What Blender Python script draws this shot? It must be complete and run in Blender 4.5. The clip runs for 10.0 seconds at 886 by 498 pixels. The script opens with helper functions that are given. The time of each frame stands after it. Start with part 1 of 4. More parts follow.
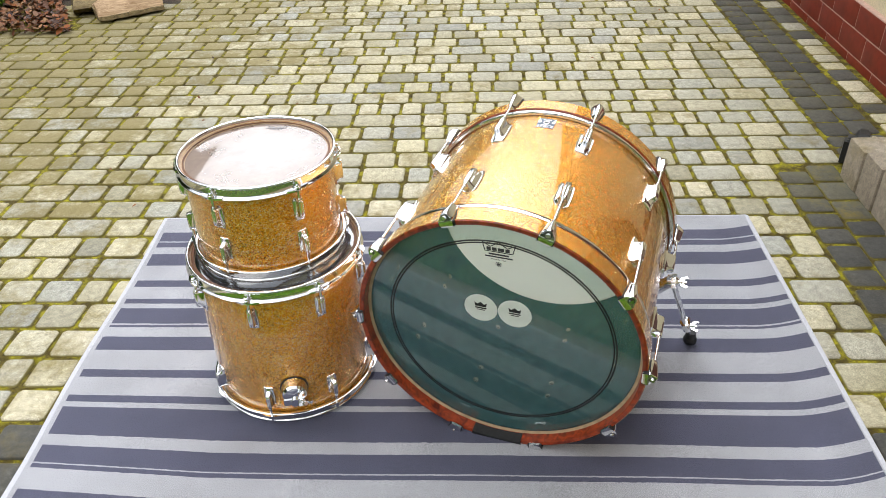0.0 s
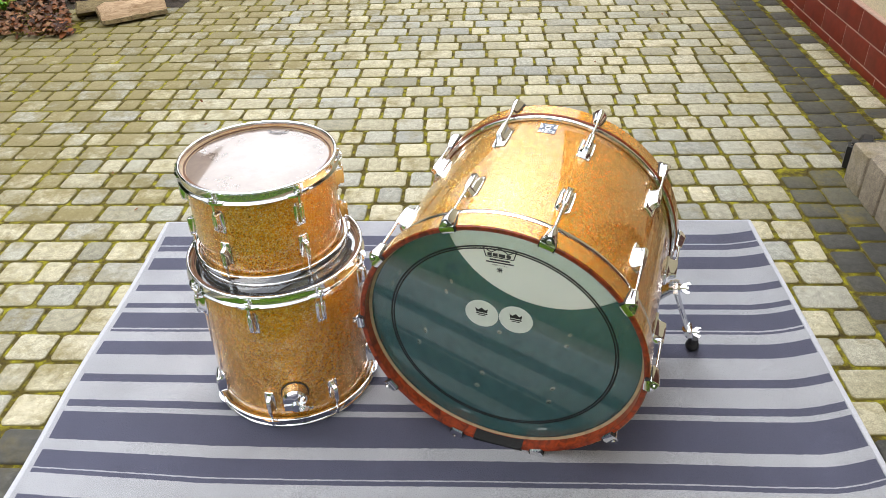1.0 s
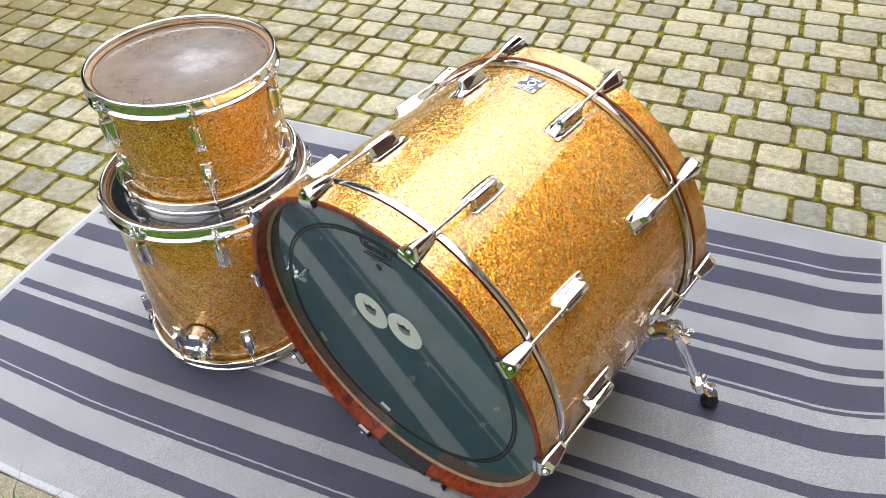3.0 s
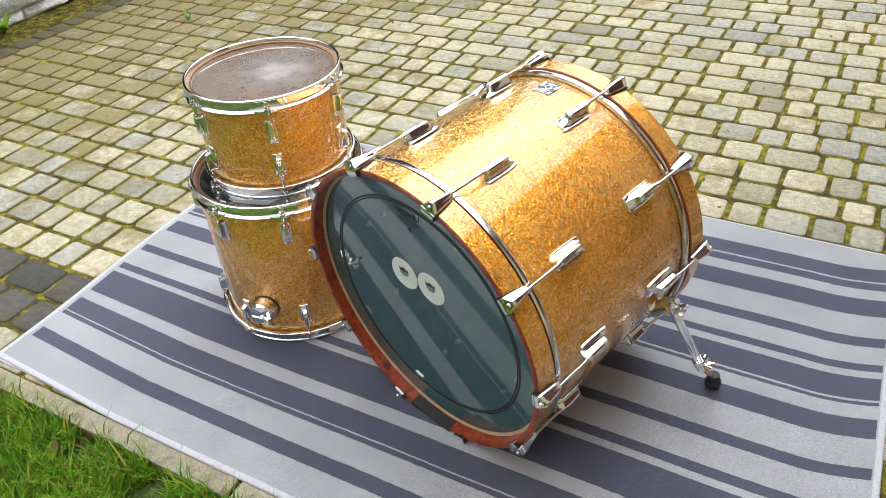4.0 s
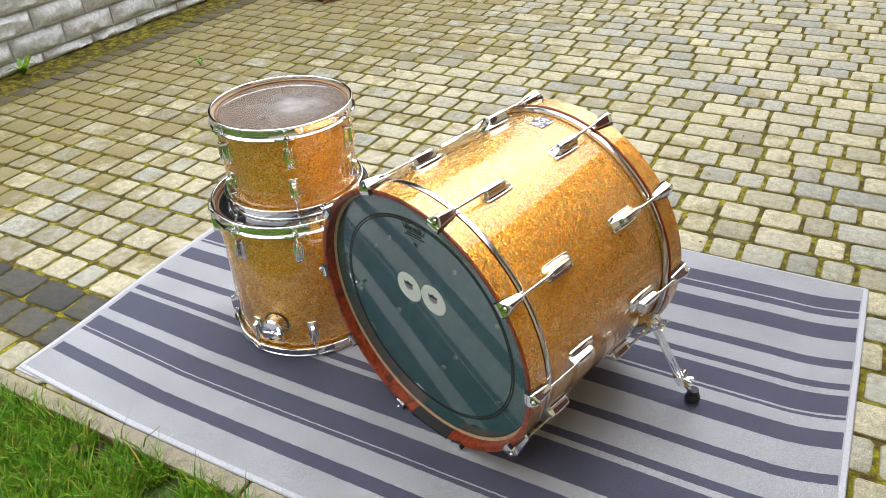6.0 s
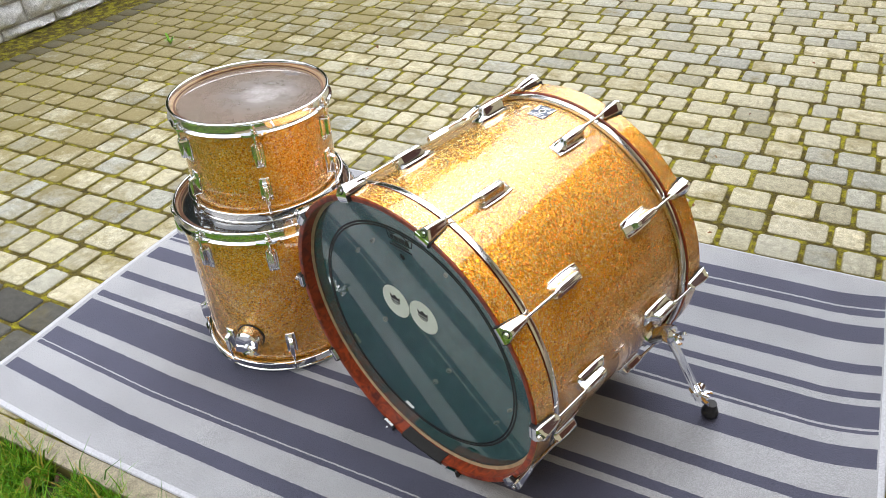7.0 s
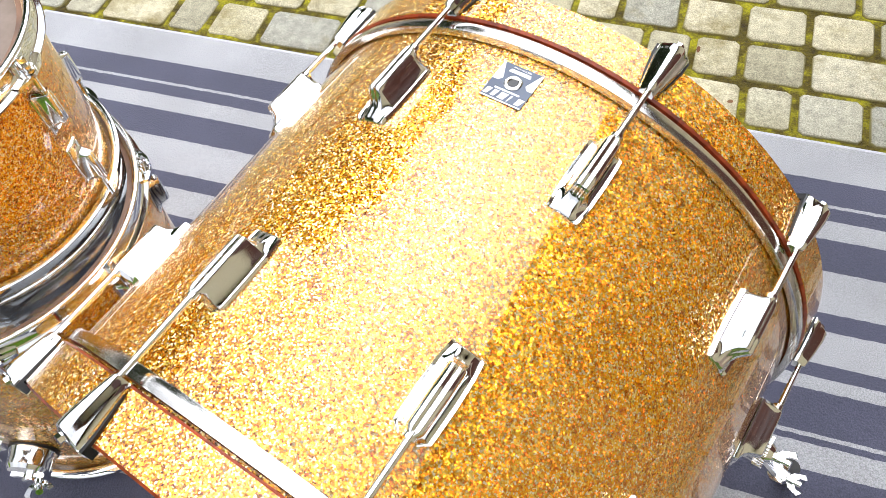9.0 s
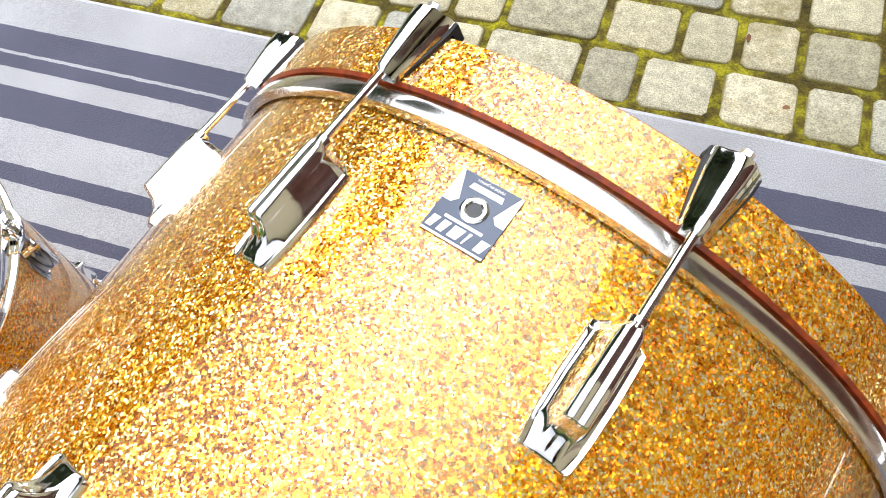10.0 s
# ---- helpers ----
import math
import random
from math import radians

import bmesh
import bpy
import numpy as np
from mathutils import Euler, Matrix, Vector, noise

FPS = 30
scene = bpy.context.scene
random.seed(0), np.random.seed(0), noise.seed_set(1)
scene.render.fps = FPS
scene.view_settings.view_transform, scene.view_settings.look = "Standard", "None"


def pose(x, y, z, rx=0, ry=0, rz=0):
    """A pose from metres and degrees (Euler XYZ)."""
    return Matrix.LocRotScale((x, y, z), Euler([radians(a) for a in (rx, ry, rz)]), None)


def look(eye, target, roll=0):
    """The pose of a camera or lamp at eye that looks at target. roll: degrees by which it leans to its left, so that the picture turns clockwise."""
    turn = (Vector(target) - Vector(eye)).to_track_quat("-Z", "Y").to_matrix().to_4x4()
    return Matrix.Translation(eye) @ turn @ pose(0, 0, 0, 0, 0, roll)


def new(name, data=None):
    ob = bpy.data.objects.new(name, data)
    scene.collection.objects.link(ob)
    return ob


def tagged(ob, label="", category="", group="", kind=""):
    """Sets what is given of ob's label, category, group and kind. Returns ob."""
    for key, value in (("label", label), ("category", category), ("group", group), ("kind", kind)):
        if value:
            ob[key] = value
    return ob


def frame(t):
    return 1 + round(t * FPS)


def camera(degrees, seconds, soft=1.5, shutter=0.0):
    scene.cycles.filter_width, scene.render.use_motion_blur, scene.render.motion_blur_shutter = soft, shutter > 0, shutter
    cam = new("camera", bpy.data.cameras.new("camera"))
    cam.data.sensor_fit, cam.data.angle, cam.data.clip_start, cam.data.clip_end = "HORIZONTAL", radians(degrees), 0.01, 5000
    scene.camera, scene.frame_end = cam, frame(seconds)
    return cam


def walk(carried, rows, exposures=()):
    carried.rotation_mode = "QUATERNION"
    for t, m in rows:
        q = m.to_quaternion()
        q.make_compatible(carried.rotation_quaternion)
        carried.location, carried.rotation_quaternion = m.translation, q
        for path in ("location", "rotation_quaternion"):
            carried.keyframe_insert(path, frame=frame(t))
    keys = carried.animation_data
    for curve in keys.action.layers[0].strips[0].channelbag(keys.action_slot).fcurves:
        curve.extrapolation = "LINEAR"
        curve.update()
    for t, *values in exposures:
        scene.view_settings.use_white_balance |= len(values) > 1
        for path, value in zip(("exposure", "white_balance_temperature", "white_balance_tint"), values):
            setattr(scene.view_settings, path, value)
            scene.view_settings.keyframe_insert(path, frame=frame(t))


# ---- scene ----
cam = camera(59.8, 10.0, 0.6)
PATH = [
    (0, (0.0977, -0.1346, 1.2943), (-0.0032, 1.5079, 0.1577), -2.16),
    (0.5, (0.0954, -0.1331, 1.2984), (-0.0050, 1.5127, 0.1665), -1.91),
    (1, (0.1014, -0.1283, 1.2954), (-0.0073, 1.5185, 0.1657), -2.19),
    (1.5, (0.1526, -0.0984, 1.2821), (-0.0052, 1.5429, 0.1502), -3.28),
    (2, (0.2604, 0.0396, 1.2296), (0.0039, 1.6330, 0.0485), -4.07),
    (2.2, (0.3077, 0.1460, 1.2198), (0.0153, 1.7099, 0.0078), -3.86),
    (3.3, (0.6064, 0.3475, 1.1837), (-0.1641, 1.6243, -0.1489), -4.73),
    (3.5, (0.6467, 0.2962, 1.1864), (-0.1964, 1.5702, -0.1043), -5.62),
    (4, (0.7139, 0.1484, 1.2023), (-0.1203, 1.5142, 0.0029), -5.12),
    (4.5, (0.7582, 0.0518, 1.2211), (-0.1018, 1.4675, 0.1002), -4.72),
    (5, (0.7699, 0.0151, 1.2225), (-0.0950, 1.4533, 0.1346), -4.18),
    (5.5, (0.7714, 0.0087, 1.2262), (-0.0812, 1.4548, 0.1391), -3.67),
    (6.8, (0.726, 0.076, 1.198), (-0.107, 1.523, 0.098), -3.9),
    (7, (0.6793, 0.1663, 1.1850), (-0.1248, 1.5906, 0.0339), -4.05),
    (7.5, (0.5848, 0.3921, 1.1516), (-0.1416, 1.7371, -0.1381), -4.76),
    (8, (0.4794, 0.6098, 1.1046), (-0.1376, 1.8380, -0.3483), -4.28),
    (8.5, (0.3726, 0.7746, 1.0642), (-0.1198, 1.8833, -0.5259), -5.98),
    (9, (0.3360, 0.9190, 1.0257), (-0.0867, 1.9367, -0.6433), -6.68),
    (9.5, (0.3108, 1.0756, 0.9517), (-0.1527, 1.9719, -0.7751), -9.99),
    (10, (0.3070, 1.1645, 0.9097), (-0.1367, 2.0291, -0.8383), -9.82),
]
EXPOSURE = [(0.0, -0.12), (6.8, -0.12), (8.5, 0.06), (10.0, 0.06)]
walk(cam, [(t, look(eye, target, roll)) for t, eye, target, roll in PATH], EXPOSURE)

# ---- world and sun: bright overcast ----
world = bpy.data.worlds.new("world")
scene.world = world
world.use_nodes = True
wt = world.node_tree
wt.nodes.clear()
w_out = wt.nodes.new("ShaderNodeOutputWorld")
w_bg = wt.nodes.new("ShaderNodeBackground")
w_sky = wt.nodes.new("ShaderNodeTexSky")
w_sky.sky_type = "NISHITA"
w_sky.sun_disc = False
SUN_EL, SUN_AZ = 50.0, 222.0
CLOUD_EL, CLOUD_AZ = 60.0, 352.0
w_sky.sun_elevation, w_sky.sun_rotation = radians(SUN_EL), radians(SUN_AZ)
w_sky.air_density, w_sky.dust_density, w_sky.ozone_density = 1.0, 3.0, 1.0
w_co = wt.nodes.new("ShaderNodeTexCoord")
w_noise = wt.nodes.new("ShaderNodeTexNoise")
w_noise.inputs["Scale"].default_value = 2.2
w_noise.inputs["Detail"].default_value = 5.0
w_ramp = wt.nodes.new("ShaderNodeValToRGB")
w_ramp.color_ramp.elements[0].position, w_ramp.color_ramp.elements[0].color = 0.3, (11.4, 11.8, 12.9, 1)
w_ramp.color_ramp.elements[1].position, w_ramp.color_ramp.elements[1].color = 0.7, (17.0, 17.2, 17.8, 1)
w_mix = wt.nodes.new("ShaderNodeMixRGB")
w_mix.inputs["Fac"].default_value = 0.85
wt.links.new(w_co.outputs["Generated"], w_noise.inputs["Vector"])
wt.links.new(w_noise.outputs["Fac"], w_ramp.inputs["Fac"])
wt.links.new(w_sky.outputs["Color"], w_mix.inputs["Color1"])
wt.links.new(w_ramp.outputs["Color"], w_mix.inputs["Color2"])
# overcast: some four times brighter overhead than at the horizon
w_sep = wt.nodes.new("ShaderNodeSeparateXYZ")
w_grad = wt.nodes.new("ShaderNodeMapRange")
w_grad.inputs["To Min"].default_value, w_grad.inputs["To Max"].default_value = 0.85, 1.6
w_mul = wt.nodes.new("ShaderNodeMixRGB")
w_mul.blend_type = "MULTIPLY"
w_mul.inputs["Fac"].default_value = 1.0
wt.links.new(w_co.outputs["Generated"], w_sep.inputs["Vector"])
wt.links.new(w_sep.outputs["Z"], w_grad.inputs["Value"])
wt.links.new(w_mix.outputs["Color"], w_mul.inputs["Color1"])
wt.links.new(w_grad.outputs["Result"], w_mul.inputs["Color2"])
# thin bright cloud over the yard, as the drum and its heads mirror it
w_dot = wt.nodes.new("ShaderNodeVectorMath")
w_dot.operation = "DOT_PRODUCT"
w_dot.inputs[1].default_value = (math.sin(radians(CLOUD_AZ)) * math.cos(radians(CLOUD_EL)), math.cos(radians(CLOUD_AZ)) * math.cos(radians(CLOUD_EL)), math.sin(radians(CLOUD_EL)))
w_max = wt.nodes.new("ShaderNodeMath")
w_max.operation = "MAXIMUM"
w_max.inputs[1].default_value = 0.0
w_pow = wt.nodes.new("ShaderNodeMath")
w_pow.operation = "POWER"
w_pow.inputs[1].default_value = 6.0
w_amp = wt.nodes.new("ShaderNodeMath")
w_amp.operation = "MULTIPLY_ADD"
w_amp.inputs[1].default_value, w_amp.inputs[2].default_value = 4.6, 1.0
w_glow = wt.nodes.new("ShaderNodeVectorMath")
w_glow.operation = "SCALE"
wt.links.new(w_co.outputs["Generated"], w_dot.inputs[0])
wt.links.new(w_dot.outputs["Value"], w_max.inputs[0])
wt.links.new(w_max.outputs["Value"], w_pow.inputs[0])
wt.links.new(w_pow.outputs["Value"], w_amp.inputs[0])
wt.links.new(w_mul.outputs["Color"], w_glow.inputs[0])
wt.links.new(w_amp.outputs["Value"], w_glow.inputs["Scale"])
wt.links.new(w_glow.outputs["Vector"], w_bg.inputs["Color"])
w_bg.inputs["Strength"].default_value = 0.064
wt.links.new(w_bg.outputs["Background"], w_out.inputs["Surface"])
sun_data = bpy.data.lights.new("sun", "SUN")
sun_data.energy, sun_data.angle, sun_data.color = 0.75, radians(50), (1.0, 0.96, 0.9)
sun = new("sun", sun_data)
az = radians(SUN_AZ)
sun_dir = Vector((math.sin(az) * math.cos(radians(SUN_EL)), math.cos(az) * math.cos(radians(SUN_EL)), math.sin(radians(SUN_EL))))
sun.matrix_world = look(sun_dir * 20, (0, 0, 0))


# ---- materials ----
class Nodes:
    """A small builder for one node material."""

    def __init__(self, name):
        self.m = bpy.data.materials.new(name)
        self.m.use_nodes = True
        self.t = self.m.node_tree
        self.t.nodes.clear()
        self.o = self.t.nodes.new("ShaderNodeOutputMaterial")

    def n(self, kind, **sets):
        node = self.t.nodes.new("ShaderNode" + kind)
        for key, value in sets.items():
            key = key.replace("_", " ")
            node.inputs[key].default_value = value
        return node

    def link(self, a, out, b, inp):
        self.t.links.new(a.outputs[out], b.inputs[inp])

    def co(self, which="Object"):
        return self.n("TexCoord"), which

    def ramp(self, stops):
        r = self.n("ValToRGB")
        e = r.color_ramp.elements
        while len(e) < len(stops):
            e.new(0.5)
        for el, (p, c) in zip(e, stops):
            el.position, el.color = p, (*c, 1)
        return r

    def noise(self, scale, detail=4.0, rough=0.55, which="Object"):
        c = self.n("TexCoord")
        x = self.n("TexNoise", Scale=scale, Detail=detail, Roughness=rough)
        self.link(c, which, x, "Vector")
        return x

    def mix(self, kind, fac, a, b):
        m = self.n("MixRGB")
        m.blend_type = kind
        for sock, v in (("Fac", fac), ("Color1", a), ("Color2", b)):
            if isinstance(v, tuple) and isinstance(v[0], bpy.types.Node):
                self.t.links.new(v[0].outputs[v[1]], m.inputs[sock])
            elif isinstance(v, tuple):
                m.inputs[sock].default_value = (*v, 1)
            else:
                m.inputs[sock].default_value = v
        return m

    def bump(self, src, out, strength, dist):
        b = self.n("Bump", Strength=strength, Distance=dist)
        self.link(src, out, b, "Height")
        return b

    def done(self, shader, out="BSDF"):
        self.link(shader, out, self.o, "Surface")
        return self.m


def chrome_mat(name, colour=(0.86, 0.87, 0.88), rough=0.05, worn=0.12):
    k = Nodes(name)
    p = k.n("BsdfPrincipled", Metallic=1.0)
    p.inputs["Base Color"].default_value = (*colour, 1)
    x = k.noise(60, 6)
    r = k.n("MapRange")
    r.inputs["From Min"].default_value, r.inputs["From Max"].default_value = 0.45, 0.75
    r.inputs["To Min"].default_value, r.inputs["To Max"].default_value = rough, rough + worn
    k.link(x, "Fac", r, "Value")
    k.link(r, "Result", p, "Roughness")
    b = k.bump(k.noise(25, 2), "Fac", 0.03, 0.002)
    k.link(b, "Normal", p, "Normal")
    return k.done(p)


def sparkle_mat(name):
    """Gold glitter flakes under a clear glossy sheet."""
    k = Nodes(name)
    c = k.n("TexCoord")
    v = k.n("TexVoronoi", Scale=760.0)
    k.link(c, "Object", v, "Vector")
    big = k.n("TexNoise", Scale=9.0, Detail=3.0)
    k.link(c, "Object", big, "Vector")
    sep = k.n("SeparateColor")
    k.link(v, "Color", sep, "Color")
    # glints are partly put into the colour: near-white flakes against dark amber
    ramp = k.ramp([(0.0, (0.56, 0.14, 0.002)), (0.28, (0.95, 0.35, 0.003)), (0.54, (1.0, 0.55, 0.025)), (0.78, (1.0, 0.80, 0.19)), (0.96, (1.0, 0.98, 0.78))])
    k.link(sep, "Red", ramp, "Fac")
    edge = k.ramp([(0.0, (1, 1, 1)), (0.55, (1, 1, 1)), (0.9, (0.45, 0.36, 0.25))])
    dist = k.n("Math")
    dist.operation = "MULTIPLY"
    dist.inputs[1].default_value = 1.2
    k.link(v, "Distance", dist, 0)
    k.link(dist, "Value", edge, "Fac")
    col = k.mix("MULTIPLY", 0.45, (ramp, "Color"), (edge, "Color"))
    tone = k.ramp([(0.3, (0.95, 0.92, 0.88)), (0.7, (1.0, 1.0, 1.0))])
    k.link(big, "Fac", tone, "Fac")
    v2 = k.n("TexVoronoi", Scale=400.0)
    k.link(c, "Object", v2, "Vector")
    sep2 = k.n("SeparateColor")
    k.link(v2, "Color", sep2, "Color")
    # darker clumps keep the painted sparkle contrast visible from afar
    clump = k.ramp([(0.0, (0.60, 0.44, 0.27)), (0.3, (0.97, 0.93, 0.85)), (0.5, (1.0, 1.0, 1.0))])
    k.link(sep2, "Green", clump, "Fac")
    col1 = k.mix("MULTIPLY", 1.0, (col, "Color"), (clump, "Color"))
    v3 = k.n("TexVoronoi", Scale=200.0)
    k.link(c, "Object", v3, "Vector")
    sep3 = k.n("SeparateColor")
    k.link(v3, "Color", sep3, "Color")
    drift = k.ramp([(0.0, (0.86, 0.78, 0.66)), (0.35, (1.0, 1.0, 1.0))])
    k.link(sep3, "Red", drift, "Fac")
    col1 = k.mix("MULTIPLY", 1.0, (col1, "Color"), (drift, "Color"))
    col2 = k.mix("MULTIPLY", 1.0, (col1, "Color"), (tone, "Color"))
    sub = k.n("VectorMath")
    sub.operation = "SUBTRACT"
    sub.inputs[1].default_value = (0.5, 0.5, 0.5)
    k.link(v, "Color", sub, 0)
    scl = k.n("VectorMath")
    scl.operation = "SCALE"
    mag = k.n("Math")
    mag.operation = "POWER"
    mag.inputs[1].default_value = 1.6
    k.link(sep, "Blue", mag, 0)
    mag2 = k.n("Math")
    mag2.operation = "MULTIPLY_ADD"
    mag2.inputs[1].default_value, mag2.inputs[2].default_value = 1.4, 0.22
    k.link(mag, "Value", mag2, 0)
    k.link(mag2, "Value", scl, "Scale")
    k.link(sub, "Vector", scl, 0)
    geo = k.n("NewGeometry")
    add = k.n("VectorMath")
    add.operation = "ADD"
    k.link(geo, "Normal", add, 0)
    sub2 = k.n("VectorMath")
    sub2.operation = "SUBTRACT"
    sub2.inputs[1].default_value = (0.5, 0.5, 0.5)
    k.link(v2, "Color", sub2, 0)
    lean = k.n("VectorMath")
    lean.operation = "SCALE"
    lean.inputs["Scale"].default_value = 0.5
    k.link(sub2, "Vector", lean, 0)
    both = k.n("VectorMath")
    both.operation = "ADD"
    k.link(scl, "Vector", both, 0)
    k.link(lean, "Vector", both, 1)
    k.link(both, "Vector", add, 1)
    nrm = k.n("VectorMath")
    nrm.operation = "NORMALIZE"
    k.link(add, "Vector", nrm, 0)
    p = k.n("BsdfPrincipled", Metallic=0.68, Roughness=0.2)
    k.link(col2, "Color", p, "Base Color")
    k.link(nrm, "Vector", p, "Normal")
    p.inputs["Coat Weight"].default_value = 1.0
    p.inputs["Coat Roughness"].default_value = 0.03
    p.inputs["Coat IOR"].default_value = 1.56
    p.inputs["Coat Tint"].default_value = (1.0, 0.95, 0.86, 1)
    return k.done(p)


def wood_mat(name, dark, light, rough=0.4, scale=(6, 6, 60), coat=0.0):
    k = Nodes(name)
    c = k.n("TexCoord")
    mp = k.n("Mapping")
    mp.inputs["Scale"].default_value = scale
    k.link(c, "Object", mp, "Vector")
    x = k.n("TexNoise", Scale=4.0, Detail=6.0, Distortion=1.2)
    k.link(mp, "Vector", x, "Vector")
    r = k.ramp([(0.3, dark), (0.7, light)])
    k.link(x, "Fac", r, "Fac")
    p = k.n("BsdfPrincipled", Roughness=rough)
    k.link(r, "Color", p, "Base Color")
    p.inputs["Coat Weight"].default_value = coat
    b = k.bump(x, "Fac", 0.15, 0.002)
    k.link(b, "Normal", p, "Normal")
    return k.done(p)


def plain_mat(name, colour, rough=0.5, grain=80, amount=0.15, bump=0.1):
    k = Nodes(name)
    x = k.noise(grain, 5)
    d = tuple(v * (1 - amount) for v in colour)
    l = tuple(min(1, v * (1 + amount)) for v in colour)
    r = k.ramp([(0.3, d), (0.7, l)])
    k.link(x, "Fac", r, "Fac")
    p = k.n("BsdfPrincipled", Roughness=rough)
    k.link(r, "Color", p, "Base Color")
    b = k.bump(x, "Fac", bump, 0.003)
    k.link(b, "Normal", p, "Normal")
    return k.done(p)


def film_mat(name, tint, haze, haze_colour, gloss=1.0, smudge=0.0, worn=None):
    """Clear drum-head film: see-through, with gloss by Fresnel and a little haze."""
    k = Nodes(name)
    tr = k.n("BsdfTransparent")
    tr.inputs["Color"].default_value = (*tint, 1)
    df = k.n("BsdfDiffuse")
    df.inputs["Color"].default_value = (*haze_colour, 1)
    m1 = k.n("MixShader")
    x = k.noise(14, 6, 0.7)
    r = k.n("MapRange")
    r.inputs["From Min"].default_value, r.inputs["From Max"].default_value = 0.4, 0.75
    r.inputs["To Min"].default_value, r.inputs["To Max"].default_value = haze, haze + smudge
    k.link(x, "Fac", r, "Value")
    if worn:
        # cloudy, paler middle of the head
        c = k.n("TexCoord")
        mp = k.n("Mapping")
        mp.inputs["Location"].default_value = (-worn[0], -worn[1], 0)
        sp = k.n("VectorMath")
        sp.operation = "LENGTH"
        k.link(c, "Object", mp, "Vector")
        fl = k.n("VectorMath")
        fl.operation = "MULTIPLY"
        fl.inputs[1].default_value = (1, 1, 0)
        k.link(mp, "Vector", fl, 0)
        k.link(fl, "Vector", sp, 0)
        wr = k.n("MapRange")
        wr.interpolation_type = "SMOOTHSTEP"
        wr.inputs["From Min"].default_value, wr.inputs["From Max"].default_value = worn[2], 0.01
        k.link(sp, "Value", wr, "Value")
        mo = k.n("Math")
        mo.operation = "MULTIPLY"
        k.link(wr, "Result", mo, 0)
        dab = k.ramp([(0.3, (0.5, 0.5, 0.5)), (0.6, (1, 1, 1))])
        k.link(x, "Fac", dab, "Fac")
        k.link(dab, "Color", mo, 1)
        cm = k.mix("MIX", (mo, "Value"), haze_colour, (0.66, 0.62, 0.60))
        k.link(cm, "Color", df, "Color")
        big = k.n("Math")
        big.operation = "MAXIMUM"
        k.link(mo, "Value", big, 0)
        k.link(r, "Result", big, 1)
        # white nicks left by sticks
        nick = k.n("TexVoronoi", Scale=75.0)
        k.link(c, "Object", nick, "Vector")
        near = k.n("MapRange")
        near.inputs["From Min"].default_value, near.inputs["From Max"].default_value = 0.13, 0.07
        k.link(nick, "Distance", near, "Value")
        pick = k.n("SeparateColor")
        k.link(nick, "Color", pick, "Color")
        some = k.n("MapRange")
        some.inputs["From Min"].default_value, some.inputs["From Max"].default_value = 0.62, 0.9
        some.inputs["To Max"].default_value = 0.8
        k.link(pick, "Red", some, "Value")
        hit = k.n("Math")
        hit.operation = "MULTIPLY"
        k.link(near, "Result", hit, 0)
        k.link(some, "Result", hit, 1)
        cm = k.mix("MIX", (hit, "Value"), (cm, "Color"), (0.85, 0.84, 0.82))
        k.link(cm, "Color", df, "Color")
        top = k.n("Math")
        top.operation = "MAXIMUM"
        k.link(big, "Value", top, 0)
        k.link(hit, "Value", top, 1)
        k.link(top, "Value", m1, "Fac")
    else:
        k.link(r, "Result", m1, "Fac")
    k.t.links.new(tr.outputs[0], m1.inputs[1])
    k.t.links.new(df.outputs[0], m1.inputs[2])
    gl = k.n("BsdfGlossy", Roughness=0.03)
    fr = k.n("Fresnel", IOR=1.55)
    mul = k.n("Math")
    mul.operation = "MULTIPLY"
    mul.use_clamp = True
    mul.inputs[1].default_value = 1.8 * gloss
    k.link(fr, "Fac", mul, 0)
    m2 = k.n("MixShader")
    k.link(mul, "Value", m2, "Fac")
    k.t.links.new(m1.outputs[0], m2.inputs[1])
    k.t.links.new(gl.outputs[0], m2.inputs[2])
    return k.done(m2, "Shader")


def translucent_mat(name, colour):
    k = Nodes(name)
    a = k.n("BsdfTranslucent")
    a.inputs["Color"].default_value = (*colour, 1)
    b = k.n("BsdfPrincipled", Roughness=0.35)
    x = k.noise(30, 4)
    r = k.ramp([(0.3, tuple(v * 0.93 for v in colour)), (0.7, colour)])
    k.link(x, "Fac", r, "Fac")
    k.link(r, "Color", b, "Base Color")
    m = k.n("MixShader", Fac=0.05)
    k.t.links.new(a.outputs[0], m.inputs[1])
    k.t.links.new(b.outputs[0], m.inputs[2])
    return k.done(m, "Shader")


